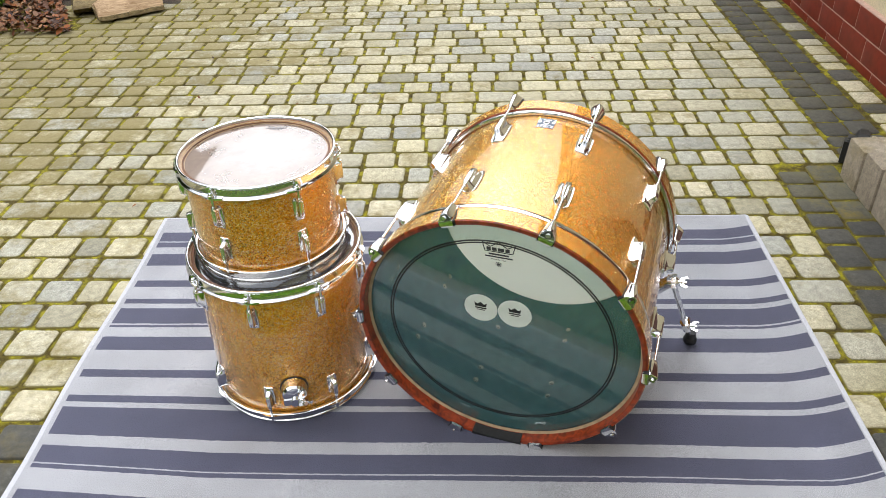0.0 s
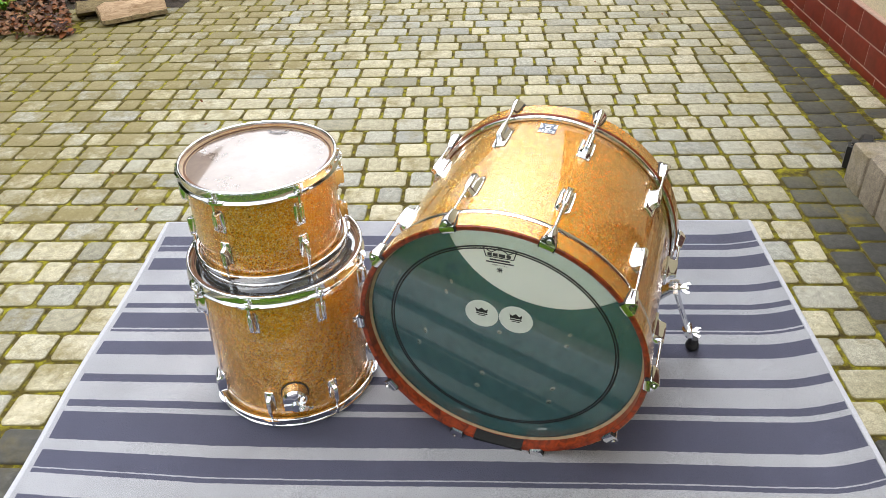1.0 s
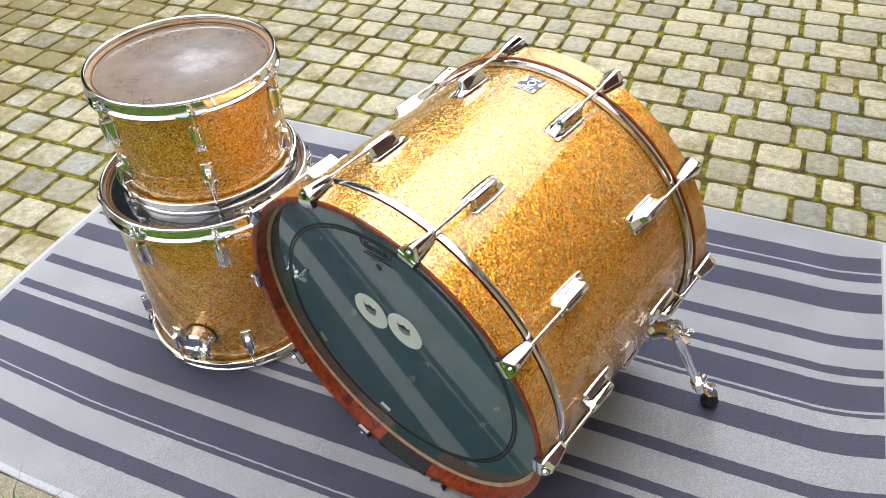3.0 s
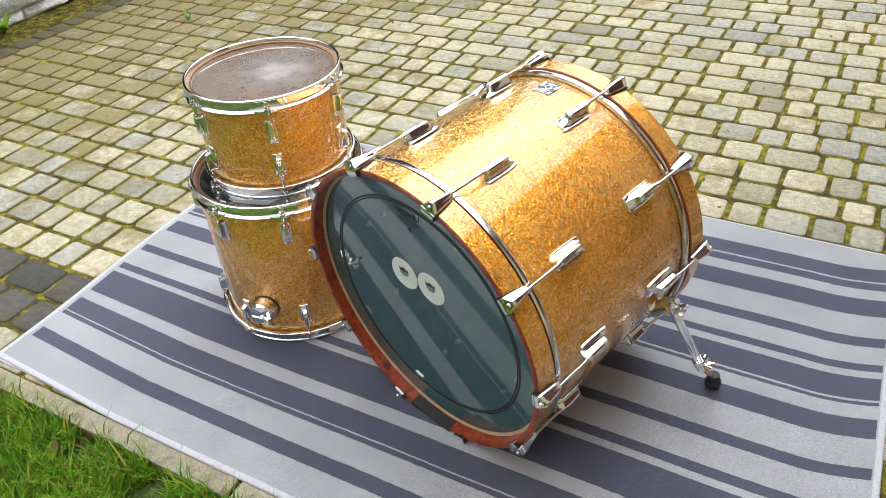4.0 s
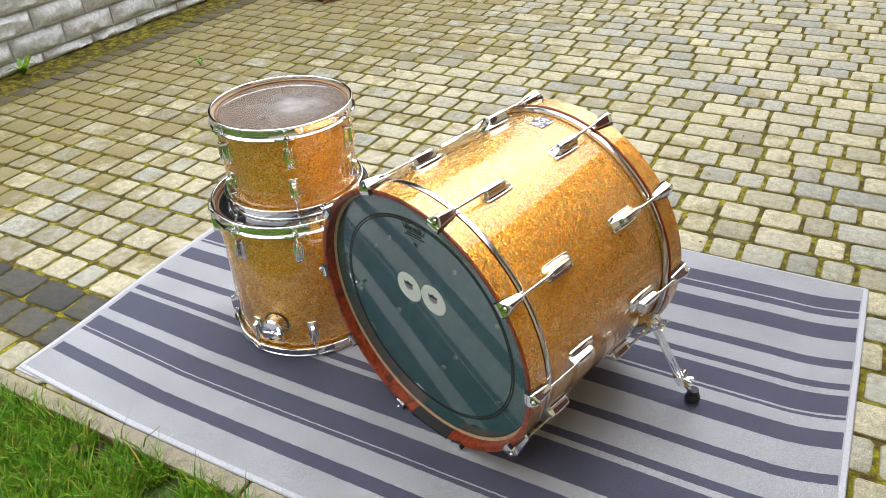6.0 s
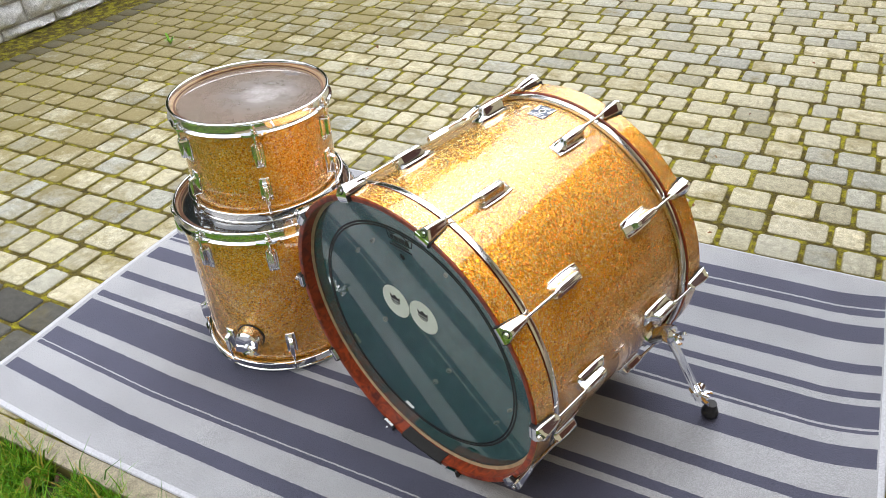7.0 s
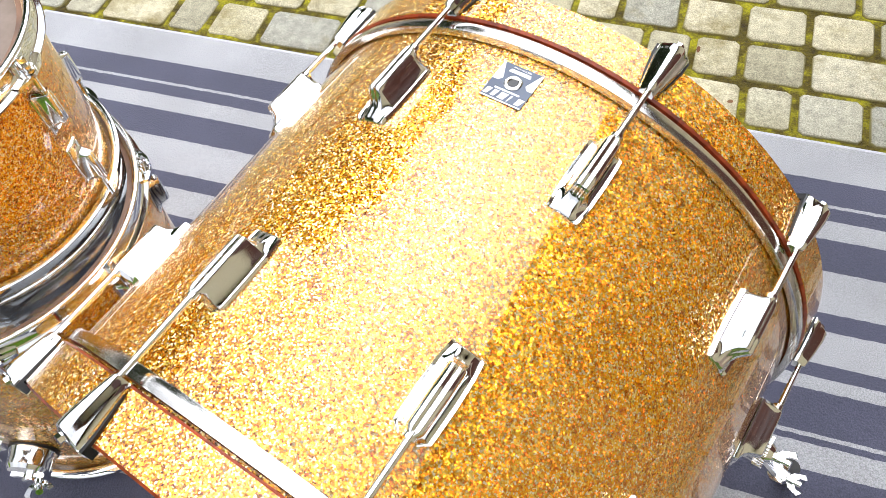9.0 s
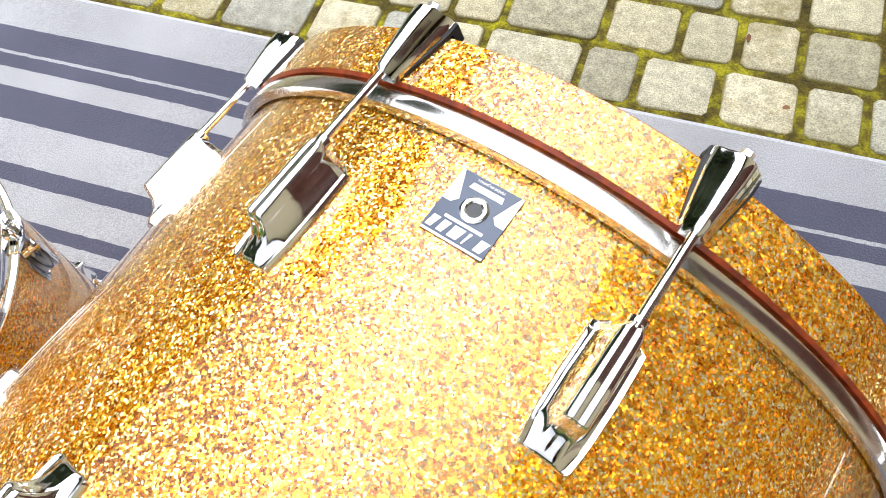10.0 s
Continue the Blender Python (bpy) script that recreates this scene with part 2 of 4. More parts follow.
def pile_mat(name, colour):
    """Short looped rug pile."""
    k = Nodes(name)
    c = k.n("TexCoord")
    v = k.n("TexVoronoi", Scale=330.0)
    k.link(c, "Object", v, "Vector")
    x = k.n("TexNoise", Scale=7.0, Detail=5.0)
    k.link(c, "Object", x, "Vector")
    fine = k.n("TexNoise", Scale=560.0, Detail=3.0)
    k.link(c, "Object", fine, "Vector")
    r = k.ramp([(0.25, tuple(u * 0.84 for u in colour)), (0.75, tuple(u * 1.1 for u in colour))])
    k.link(x, "Fac", r, "Fac")
    r2 = k.ramp([(0.32, (0.66, 0.66, 0.66)), (0.68, (1.24, 1.24, 1.24))])
    k.link(fine, "Fac", r2, "Fac")
    m = k.mix("MULTIPLY", 1.0, (r, "Color"), (r2, "Color"))
    p = k.n("BsdfPrincipled", Roughness=0.95)
    p.inputs["Sheen Weight"].default_value = 0.15
    k.link(m, "Color", p, "Base Color")
    b1 = k.bump(v, "Distance", 0.45, 0.002)
    b2 = k.n("Bump", Strength=0.3, Distance=0.002)
    k.link(fine, "Fac", b2, "Height")
    k.link(b1, "Normal", b2, "Normal")
    k.link(b2, "Normal", p, "Normal")
    return k.done(p)


def stone_mat(name, tones, per_object=True, moss=0.35):
    """Concrete paving stone: tone by piece, grain, mossy film and stains."""
    k = Nodes(name)
    if per_object:
        src, out = k.n("ObjectInfo"), "Random"
    else:
        src, out = k.n("NewGeometry"), "Random Per Island"
    r = k.ramp([(i / (len(tones) - 1), c) for i, c in enumerate(tones)])
    k.link(src, out, r, "Fac")
    geo = k.n("NewGeometry")
    x = k.n("TexNoise", Scale=48.0, Detail=8.0, Roughness=0.75)
    k.link(geo, "Position", x, "Vector")
    g = k.n("TexNoise", Scale=420.0, Detail=3.0)
    k.link(geo, "Position", g, "Vector")
    s1 = k.ramp([(0.32, (0.58, 0.58, 0.58)), (0.68, (1.18, 1.18, 1.16))])
    k.link(x, "Fac", s1, "Fac")
    s2 = k.ramp([(0.33, (0.50, 0.50, 0.50)), (0.67, (1.32, 1.32, 1.32))])
    k.link(g, "Fac", s2, "Fac")
    m1 = k.mix("MULTIPLY", 1.0, (r, "Color"), (s1, "Color"))
    m2 = k.mix("MULTIPLY", 0.8, (m1, "Color"), (s2, "Color"))
    big = k.n("TexNoise", Scale=1.1, Detail=5.0, Roughness=0.6)
    k.link(geo, "Position", big, "Vector")
    mr = k.ramp([(0.5, (0, 0, 0)), (0.78, (moss, moss, moss))])
    k.link(big, "Fac", mr, "Fac")
    sx = k.n("SeparateXYZ")
    k.link(geo, "Position", sx, "Vector")
    mx = k.n("MapRange")
    mx.inputs["From Min"].default_value, mx.inputs["From Max"].default_value = -1.1, -3.0
    mx.inputs["To Min"].default_value, mx.inputs["To Max"].default_value = 0.0, 0.33
    far = k.n("Math")
    far.operation = "MULTIPLY_ADD"
    far.inputs[1].default_value = -0.3
    k.link(sx, "Y", far, 0)
    k.link(sx, "X", far, 2)
    k.link(far, "Value", mx, "Value")
    nz = k.n("TexNoise", Scale=8.0, Detail=6.0, Roughness=0.75)
    k.link(geo, "Position", nz, "Vector")
    ad = k.n("Math")
    ad.operation = "ADD"
    k.link(nz, "Fac", ad, 0)
    k.link(mx, "Result", ad, 1)
    own = k.n("Math")
    own.operation = "MULTIPLY_ADD"
    own.inputs[1].default_value, own.inputs[2].default_value = 0.22, -0.11
    k.link(src, out, own, 0)
    ad2 = k.n("Math")
    ad2.operation = "ADD"
    k.link(ad, "Value", ad2, 0)
    k.link(own, "Value", ad2, 1)
    ad = ad2
    mr2 = k.ramp([(0.56, (0, 0, 0)), (0.76, (min(1, moss * 2.2),) * 3)])
    k.link(ad, "Value", mr2, "Fac")
    m2 = k.mix("MIX", (mr2, "Color"), (m2, "Color"), (0.16, 0.122, 0.022))
    m3 = k.mix("MIX", (mr, "Color"), (m2, "Color"), (0.21, 0.19, 0.075))
    if moss > 0.2:
        # moss creeping up from the joints over the worn edges
        rim = k.n("MapRange")
        rim.inputs["From Min"].default_value, rim.inputs["From Max"].default_value = -0.0010, -0.0036
        rim.inputs["To Max"].default_value = 0.85
        k.link(sx, "Z", rim, "Value")
        m3 = k.mix("MIX", (rim, "Result"), (m3, "Color"), (0.13, 0.105, 0.006))
    p = k.n("BsdfPrincipled", Roughness=0.82)
    k.link(m3, "Color", p, "Base Color")
    b = k.bump(g, "Fac", 0.35, 0.002)
    b2 = k.n("Bump", Strength=0.4, Distance=0.004)
    k.link(x, "Fac", b2, "Height")
    k.link(b, "Normal", b2, "Normal")
    k.link(b2, "Normal", p, "Normal")
    return k.done(p)


def moss_mat(name, stops, scale=30, bump=0.8):
    k = Nodes(name)
    geo = k.n("NewGeometry")
    x = k.n("TexNoise", Scale=float(scale), Detail=7.0, Roughness=0.7)
    k.link(geo, "Position", x, "Vector")
    r = k.ramp(stops)
    k.link(x, "Fac", r, "Fac")
    f = k.n("TexNoise", Scale=260.0, Detail=4.0)
    k.link(geo, "Position", f, "Vector")
    s = k.ramp([(0.3, (0.6, 0.6, 0.6)), (0.7, (1.3, 1.3, 1.3))])
    k.link(f, "Fac", s, "Fac")
    m = k.mix("MULTIPLY", 1.0, (r, "Color"), (s, "Color"))
    p = k.n("BsdfPrincipled", Roughness=0.95)
    k.link(m, "Color", p, "Base Color")
    b = k.bump(f, "Fac", bump, 0.006)
    k.link(b, "Normal", p, "Normal")
    return k.done(p)


def leafy_mat(name, tones, rough=0.6):
    k = Nodes(name)
    g = k.n("NewGeometry")
    r = k.ramp([(i / (len(tones) - 1), c) for i, c in enumerate(tones)])
    k.link(g, "Random Per Island", r, "Fac")
    p = k.n("BsdfPrincipled", Roughness=rough)
    k.link(r, "Color", p, "Base Color")
    p.inputs["Subsurface Weight"].default_value = 0.0
    return k.done(p)


CHROME = chrome_mat("chrome")
STEEL = chrome_mat("brushed_aluminium", (0.72, 0.71, 0.69), 0.16, 0.15)
OLD_STEEL = chrome_mat("dull_bolt_steel", (0.35, 0.33, 0.28), 0.35, 0.2)
SPARKLE = sparkle_mat("gold_sparkle_wrap")
HOOP_WOOD = wood_mat("red_stained_hoop", (0.09, 0.010, 0.003), (0.40, 0.055, 0.010), 0.35, (14, 14, 14), 0.25)
SHELL_WOOD = wood_mat("tom_shell_inside", (0.10, 0.045, 0.022), (0.22, 0.11, 0.06), 0.5, (4, 4, 30))
INNER_DARK = plain_mat("bass_shell_inside", (0.06, 0.12, 0.13), 0.6, 40, 0.2)
BLACK = plain_mat("black_rubber", (0.012, 0.012, 0.013), 0.55, 120, 0.3)
# black for print, and for shade painted into bolt and eyelet holes
INK_AND_SHADE = plain_mat("black_ink_and_shade", (0.01, 0.01, 0.012), 0.35, 60, 0.1, 0.0)
GREY_INK = plain_mat("grey_ink", (0.16, 0.15, 0.15), 0.4, 60, 0.1, 0.0)
PATCH = plain_mat("white_patch", (0.72, 0.76, 0.72), 0.4, 50, 0.04, 0.02)
TAN = plain_mat("tan_glue_collar", (0.42, 0.30, 0.18), 0.4, 60, 0.2)
FILM = film_mat("clear_bass_film", (0.92, 0.98, 0.97), 0.25, (0.06, 0.26, 0.28), 1.2)
FILM_RING = film_mat("underlay_film", (0.85, 0.92, 0.9), 0.20, (0.26, 0.40, 0.38), 0.5)
TOM_FILM = film_mat("worn_tom_film", (0.80, 0.78, 0.76), 0.54, (0.50, 0.39, 0.32), 1.4, 0.22, (0.02, 0.02, 0.13))
CLEAR_FILM = film_mat("clear_tom_film", (0.75, 0.80, 0.88), 0.06, (0.34, 0.40, 0.5), 2.4, 0.08)
FAR_HEAD = translucent_mat("cream_head", (0.84, 0.80, 0.68))
BADGE_DARK = plain_mat("badge_slate", (0.045, 0.065, 0.11), 0.3, 60, 0.1, 0.0)
BADGE_WHITE = plain_mat("badge_white", (0.8, 0.8, 0.8), 0.3, 60, 0.04, 0.0)
PILE_LIGHT = pile_mat("light_grey_pile", (0.345, 0.35, 0.368))
PILE_DARK = pile_mat("dark_slate_pile", (0.066, 0.069, 0.108))
BINDING = plain_mat("grey_binding", (0.46, 0.465, 0.50), 0.85, 300, 0.2, 0.4)
PAVE_TONES = [(0.29, 0.275, 0.205), (0.53, 0.48, 0.32), (0.40, 0.40, 0.35), (0.59, 0.535, 0.355), (0.34, 0.338, 0.295), (0.62, 0.565, 0.40), (0.49, 0.445, 0.30)]
PAVER = stone_mat("paver_stone", PAVE_TONES)
PAVER_FAR = stone_mat("paver_stone_far", PAVE_TONES, False)
DARK_TONES = [(0.052, 0.051, 0.044), (0.095, 0.091, 0.076), (0.07, 0.069, 0.058)]
PAVER_DARK = stone_mat("dark_paver_stone", DARK_TONES, True, 0.55)
PAVER_DARK_FAR = stone_mat("dark_paver_stone_far", DARK_TONES, False, 0.16)
KERB = stone_mat("kerb_concrete", [(0.33, 0.29, 0.2), (0.38, 0.34, 0.25)], True, 0.6)
MOSS = moss_mat("moss_joint", [(0.3, (0.022, 0.012, 0.001)), (0.47, (0.088, 0.066, 0.002)), (0.64, (0.31, 0.285, 0.003))], 22)
SOIL = moss_mat("soil", [(0.3, (0.02, 0.014, 0.009)), (0.55, (0.05, 0.034, 0.02)), (0.75, (0.05, 0.06, 0.015))], 12)
LAWN_SOIL = moss_mat("lawn_soil", [(0.35, (0.03, 0.022, 0.010)), (0.5, (0.05, 0.07, 0.012)), (0.7, (0.07, 0.13, 0.015))], 25)
BROWN_BOARDS = wood_mat("brown_boards", (0.055, 0.014, 0.007), (0.13, 0.035, 0.016), 0.5, (30, 4, 4))
FIELD = moss_mat("far_ground", [(0.3, (0.05, 0.07, 0.02)), (0.7, (0.09, 0.11, 0.03))], 2)
GRASS = leafy_mat("grass_blades", [(0.04, 0.13, 0.003), (0.08, 0.25, 0.005), (0.13, 0.34, 0.008), (0.21, 0.40, 0.015), (0.38, 0.26, 0.05)], 0.5)
LEAVES = leafy_mat("dry_leaves", [(0.035, 0.012, 0.006), (0.10, 0.036, 0.012), (0.28, 0.085, 0.016), (0.025, 0.012, 0.008), (0.30, 0.15, 0.055), (0.13, 0.05, 0.02)], 0.7)
HEDGE = leafy_mat("hedge_leaves", [(0.02, 0.035, 0.01), (0.04, 0.065, 0.015), (0.05, 0.08, 0.02)], 0.6)
BLOCK = stone_mat("split_face_block", [(0.86, 0.87, 0.88), (0.90, 0.90, 0.90), (0.83, 0.84, 0.86)], True, 0.03)
MORTAR = plain_mat("wall_mortar", (0.40, 0.39, 0.37), 0.9, 90, 0.2, 0.4)
PLINTH = plain_mat("red_plinth_tile", (0.19, 0.020, 0.007), 0.55, 25, 0.2, 0.1)
GROUT = plain_mat("pink_grout", (0.5, 0.34, 0.27), 0.9, 90, 0.15)
STUCCO = plain_mat("cream_stucco", (0.68, 0.59, 0.40), 0.95, 160, 0.2, 0.9)
ROOF = plain_mat("brown_roof", (0.13, 0.05, 0.03), 0.6, 12, 0.25, 0.3)
BENCH = stone_mat("edging_stone", [(0.32, 0.265, 0.20), (0.39, 0.33, 0.255)], True, 0.25)
LOG_WOOD = wood_mat("split_log", (0.30, 0.18, 0.09), (0.62, 0.45, 0.28), 0.8, (3, 30, 30))
BARK = wood_mat("log_bark", (0.10, 0.07, 0.035), (0.26, 0.20, 0.09), 0.95, (8, 20, 20))
GRIP_RUBBER = plain_mat("black_grip_rubber", (0.012, 0.013, 0.016), 0.45, 200, 0.4, 0.3)


# ---- mesh helpers ----
def finish(me, smooth=True, angle=32):
    if smooth:
        me.polygons.foreach_set("use_smooth", [True] * len(me.polygons))
        me.set_sharp_from_angle(angle=radians(angle))
    me.update()
    return me


def part(name, bm, material, parent=None, label="", m=None, smooth=True, angle=32, recalc=True):
    """Link a bmesh as one mesh object, under a thing or a part."""
    if isinstance(bm, bmesh.types.BMesh):
        me = bpy.data.meshes.new(name)
        if recalc:
            bmesh.ops.recalc_face_normals(bm, faces=bm.faces)
        bm.to_mesh(me)
        bm.free()
        me.materials.append(material)
        finish(me, smooth, angle)
    else:
        me = bm
    ob = new(name, me)
    if parent:
        ob.parent = parent
    if m is not None:
        ob.matrix_basis = m
    if label:
        ob["label"] = label
    return ob


def lathe(profile, seg=96, axis="Z"):
    """A closed profile of (radius, along) turned round the axis."""
    bm = bmesh.new()
    rings = []
    for i in range(seg):
        a = 2 * math.pi * i / seg
        ring = []
        for r, h in profile:
            x, y = r * math.cos(a), r * math.sin(a)
            ring.append(bm.verts.new((x, y, h) if axis == "Z" else (x, h, y)))
        rings.append(ring)
    n = len(profile)
    for i in range(seg):
        for j in range(n):
            bm.faces.new((rings[i][j], rings[i][(j + 1) % n], rings[(i + 1) % seg][(j + 1) % n], rings[(i + 1) % seg][j]))
    return bm


def disc(r, seg=96, axis="Z", h=0.0, rin=0.0):
    bm = bmesh.new()
    pts = [(math.cos(2 * math.pi * i / seg), math.sin(2 * math.pi * i / seg)) for i in range(seg)]

    def at(q, x, y):
        return bm.verts.new((q * x, q * y, h) if axis == "Z" else (q * x, h, q * y))
    outer = [at(r, *q) for q in pts]
    if rin:
        inner = [at(rin, *q) for q in pts]
        for i in range(seg):
            k = (i + 1) % seg
            bm.faces.new((outer[i], outer[k], inner[k], inner[i]))
    else:
        bm.faces.new(outer)
    return bm


def add_loft(bm, sections):
    """Sections: lists of points of equal length, joined in turn and capped."""
    rows = [[bm.verts.new(p) for p in s] for s in sections]
    n = len(rows[0])
    for a, b in zip(rows, rows[1:]):
        for j in range(n):
            bm.faces.new((a[j], a[(j + 1) % n], b[(j + 1) % n], b[j]))
    bm.faces.new(rows[0][::-1])
    bm.faces.new(rows[-1])
    return bm


def loft(sections):
    return add_loft(bmesh.new(), sections)


def add_box(bm, x0, x1, y0, y1, z0, z1, bevel=0.0):
    vs = [bm.verts.new((x, y, z)) for z in (z0, z1) for y in (y0, y1) for x in (x0, x1)]
    fs = [bm.faces.new([vs[i] for i in q]) for q in ((0, 1, 3, 2), (4, 6, 7, 5), (0, 4, 5, 1), (2, 3, 7, 6), (0, 2, 6, 4), (1, 5, 7, 3))]
    if bevel:
        bmesh.ops.bevel(bm, geom=list({e for f in fs for e in f.edges}), offset=bevel, segments=2, affect="EDGES", profile=0.6)
    return bm


def box(x0, x1, y0, y1, z0, z1, bevel=0.0):
    return add_box(bmesh.new(), x0, x1, y0, y1, z0, z1, bevel)


def add_rod(bm, a, b, r, seg=14, r2=None):
    a, b = Vector(a), Vector(b)
    d = (b - a).normalized()
    u = d.orthogonal().normalized()
    w = d.cross(u)
    secs = []
    for p, q in ((a, r), (b, r2 or r)):
        secs.append([p + q * (math.cos(t) * u + math.sin(t) * w) for t in (2 * math.pi * i / seg for i in range(seg))])
    return add_loft(bm, secs)


def rod(a, b, r, seg=14, r2=None):
    return add_rod(bmesh.new(), a, b, r, seg, r2)


def add_poly(bm, pts, y0, y1):
    """A flat plate in the x-z plane between two depths."""
    return add_loft(bm, [[(x, y0, z) for x, z in pts], [(x, y1, z) for x, z in pts]])


def thing(name, label, category, m, group="", kind=""):
    ob = new(name)
    ob.empty_display_size = 0.05
    ob.matrix_basis = m
    return tagged(ob, label, category, group, kind)


def letters(text, size, depth=0.0003):
    """A mesh of the words, lying in its own x-y plane, centred."""
    cu = bpy.data.curves.new("words", "FONT")
    cu.body, cu.size, cu.extrude, cu.align_x, cu.align_y = text, size, depth, "CENTER", "CENTER"
    ob = bpy.data.objects.new("words", cu)
    scene.collection.objects.link(ob)
    bpy.context.view_layer.update()
    me = bpy.data.meshes.new_from_object(ob.evaluated_get(bpy.context.evaluated_depsgraph_get()))
    bpy.data.objects.remove(ob)
    bpy.data.curves.remove(cu)
    return me


# ---- ground, lawn, kerb ----
def sheet(name, x0, x1, y0, y1, z, material, nx=1, ny=1, wave=0.0):
    bm = bmesh.new()
    vs = [[bm.verts.new((x0 + (x1 - x0) * i / nx, y0 + (y1 - y0) * j / ny, z + (wave * (0.5 * noise.noise((i * 0.07, j * 0.08, 3.3)) + 0.7 * noise.noise((i * 0.43, j * 0.41, 7.7))) if wave else 0))) for i in range(nx + 1)] for j in range(ny + 1)]
    for j in range(ny):
        for i in range(nx):
            bm.faces.new((vs[j][i], vs[j][i + 1], vs[j + 1][i + 1], vs[j + 1][i]))
    return part(name, bm, material)


ground = tagged(sheet("ground", -150, 150, -150, 150, -0.06, FIELD, 8, 8), "flat earth ground reaching to the horizon", "ground", kind="structure")
pavement = tagged(sheet("pavement", -2.9, 1.72, 0.70, 9.0, -0.0052, MOSS, 300, 520, 0.0055), "driveway of worn concrete paving stones with mossy joints", "pavement", kind="structure")
lawn = tagged(sheet("lawn_soil", -12, 12, -12, 0.678, -0.03, LAWN_SOIL, 80, 60, 0.02), "dark soil of the lawn beside the kerb", "soil", kind="structure")


def make_grass(seed, count, xr, yr, hr, wr, name, label):
    rng = np.random.default_rng(seed)
    vs, fs = [], []
    for _ in range(count):
        x, y = rng.uniform(*xr), rng.uniform(*yr)
        if noise.noise((x * 9, y * 9, 0)) < -0.42:
            continue
        h, w, a = rng.uniform(*hr), rng.uniform(*wr), rng.uniform(0, 6.283)
        lean, turn = rng.uniform(0.2, 1.0) * h, rng.uniform(0, 6.283)
        dx, dy = math.cos(a) * w, math.sin(a) * w
        lx, ly = math.cos(turn) * lean, math.sin(turn) * lean
        k = len(vs)
        z = -0.035
        vs += [(x - dx, y - dy, z), (x + dx, y + dy, z), (x + dx * 0.8 + lx * 0.35, y + dy * 0.8 + ly * 0.35, z + h * 0.6), (x - dx * 0.8 + lx * 0.35, y - dy * 0.8 + ly * 0.35, z + h * 0.6), (x + lx, y + ly, z + h)]
        fs += [(k, k + 1, k + 2, k + 3), (k + 3, k + 2, k + 4)]
    me = bpy.data.meshes.new(name)
    me.from_pydata(vs, [], fs)
    me.materials.append(GRASS)
    ob = new(name, finish(me))
    return tagged(ob, label, "grass", kind="stuff")


make_grass(1, 130000, (-1.6, 0.35), (0.12, 0.672), (0.025, 0.060), (0.0010, 0.0022), "grass", "fresh green lawn grass growing up to the kerb")
make_grass(2, 26000, (-6, 6), (-5, 0.6), (0.04, 0.10), (0.004, 0.009), "lawn_grass", "wide green lawn of short grass")
make_grass(3, 420, (-1.5, 0.6), (0.64, 0.686), (0.05, 0.12), (0.0012, 0.0024), "edge_grass", "longer grass tufts leaning over the kerb")

kerb = thing("kerb", "narrow weathered concrete kerb between lawn and paving", "kerb", pose(0, 0, 0), kind="structure")
kx = -3.13
while kx < 2.6:
    part("kerb_stone", box(kx + 0.004, kx + 0.996, 0.678, 0.722, -0.15, 0.004, 0.006), KERB, kerb)
    kx += 1.0

# ---- split-face garden wall ----
wall_west = thing("wall_west", "pale grey split-face concrete block garden wall", "wall", pose(0, 0, 0), kind="structure")
WX, WY0, WY1, WH = -2.87, 0.2, 8.0, 0.95
part("mortar_core", box(WX - 0.2, WX - 0.012, WY0, WY1, -0.1, WH), MORTAR, wall_west)


def block_mesh(length, height, seed):
    """A block with a rough, hammered face bulging out along +x."""
    rng = np.random.default_rng(seed)
    nx, nz = 9, 5
    bm = bmesh.new()
    grid = []
    for j in range(nz + 1):
        row = []
        for i in range(nx + 1):
            u, v = i / nx, j / nz
            edge = min(u, 1 - u) * length / 0.02, min(v, 1 - v) * height / 0.02
            swell = min(1.0, edge[0]) * min(1.0, edge[1])
            d = 0.006 + swell * (0.012 + 0.026 * rng.random() + 0.014 * noise.noise((u * 3 + seed, v * 2, seed * 1.7)))
            row.append(bm.verts.new((d, u * length, v * height)))
        grid.append(row)
    for j in range(nz):
        for i in range(nx):
            bm.faces.new((grid[j][i], grid[j][i + 1], grid[j + 1][i + 1], grid[j + 1][i]))
    rim = grid[0] + [r[-1] for r in grid[1:]] + grid[-1][-2::-1] + [r[0] for r in grid[-2:0:-1]]
    back = [bm.verts.new((-0.03, v.co.y, v.co.z)) for v in rim]
    n = len(rim)
    for i in range(n):
        bm.faces.new((rim[i], back[i], back[(i + 1) % n], rim[(i + 1) % n]))
    me = bpy.data.meshes.new("block")
    bmesh.ops.recalc_face_normals(bm, faces=bm.faces)
    bm.to_mesh(me)
    bm.free()
    me.materials.append(BLOCK)
    return finish(me, True, 60)


CH, CL = 0.108, 0.31
block_kinds = [block_mesh(CL - 0.012, CH - 0.012, s) for s in range(5)]
low_kinds = [block_mesh(CL - 0.012, 0.050, s + 20) for s in range(3)]
course, z = 0, -0.01
while z < WH - 0.1:
    h = 0.06 if course == 0 else CH
    y = WY0 - (0.155 if course % 2 else 0.0)
    i = 0
    while y < WY1:
        if y >= WY0 - 0.01:
            kinds = low_kinds if course == 0 else block_kinds
            part("block", kinds[(i * 2 + course * 3) % len(kinds)], None, wall_west, m=pose(WX - 0.015, y, z))
        y += CL
        i += 1
    z += h
    course += 1
part("coping", box(WX - 0.22, WX + 0.03, WY0, WY1, z, z + 0.05, 0.008), BLOCK, wall_west)

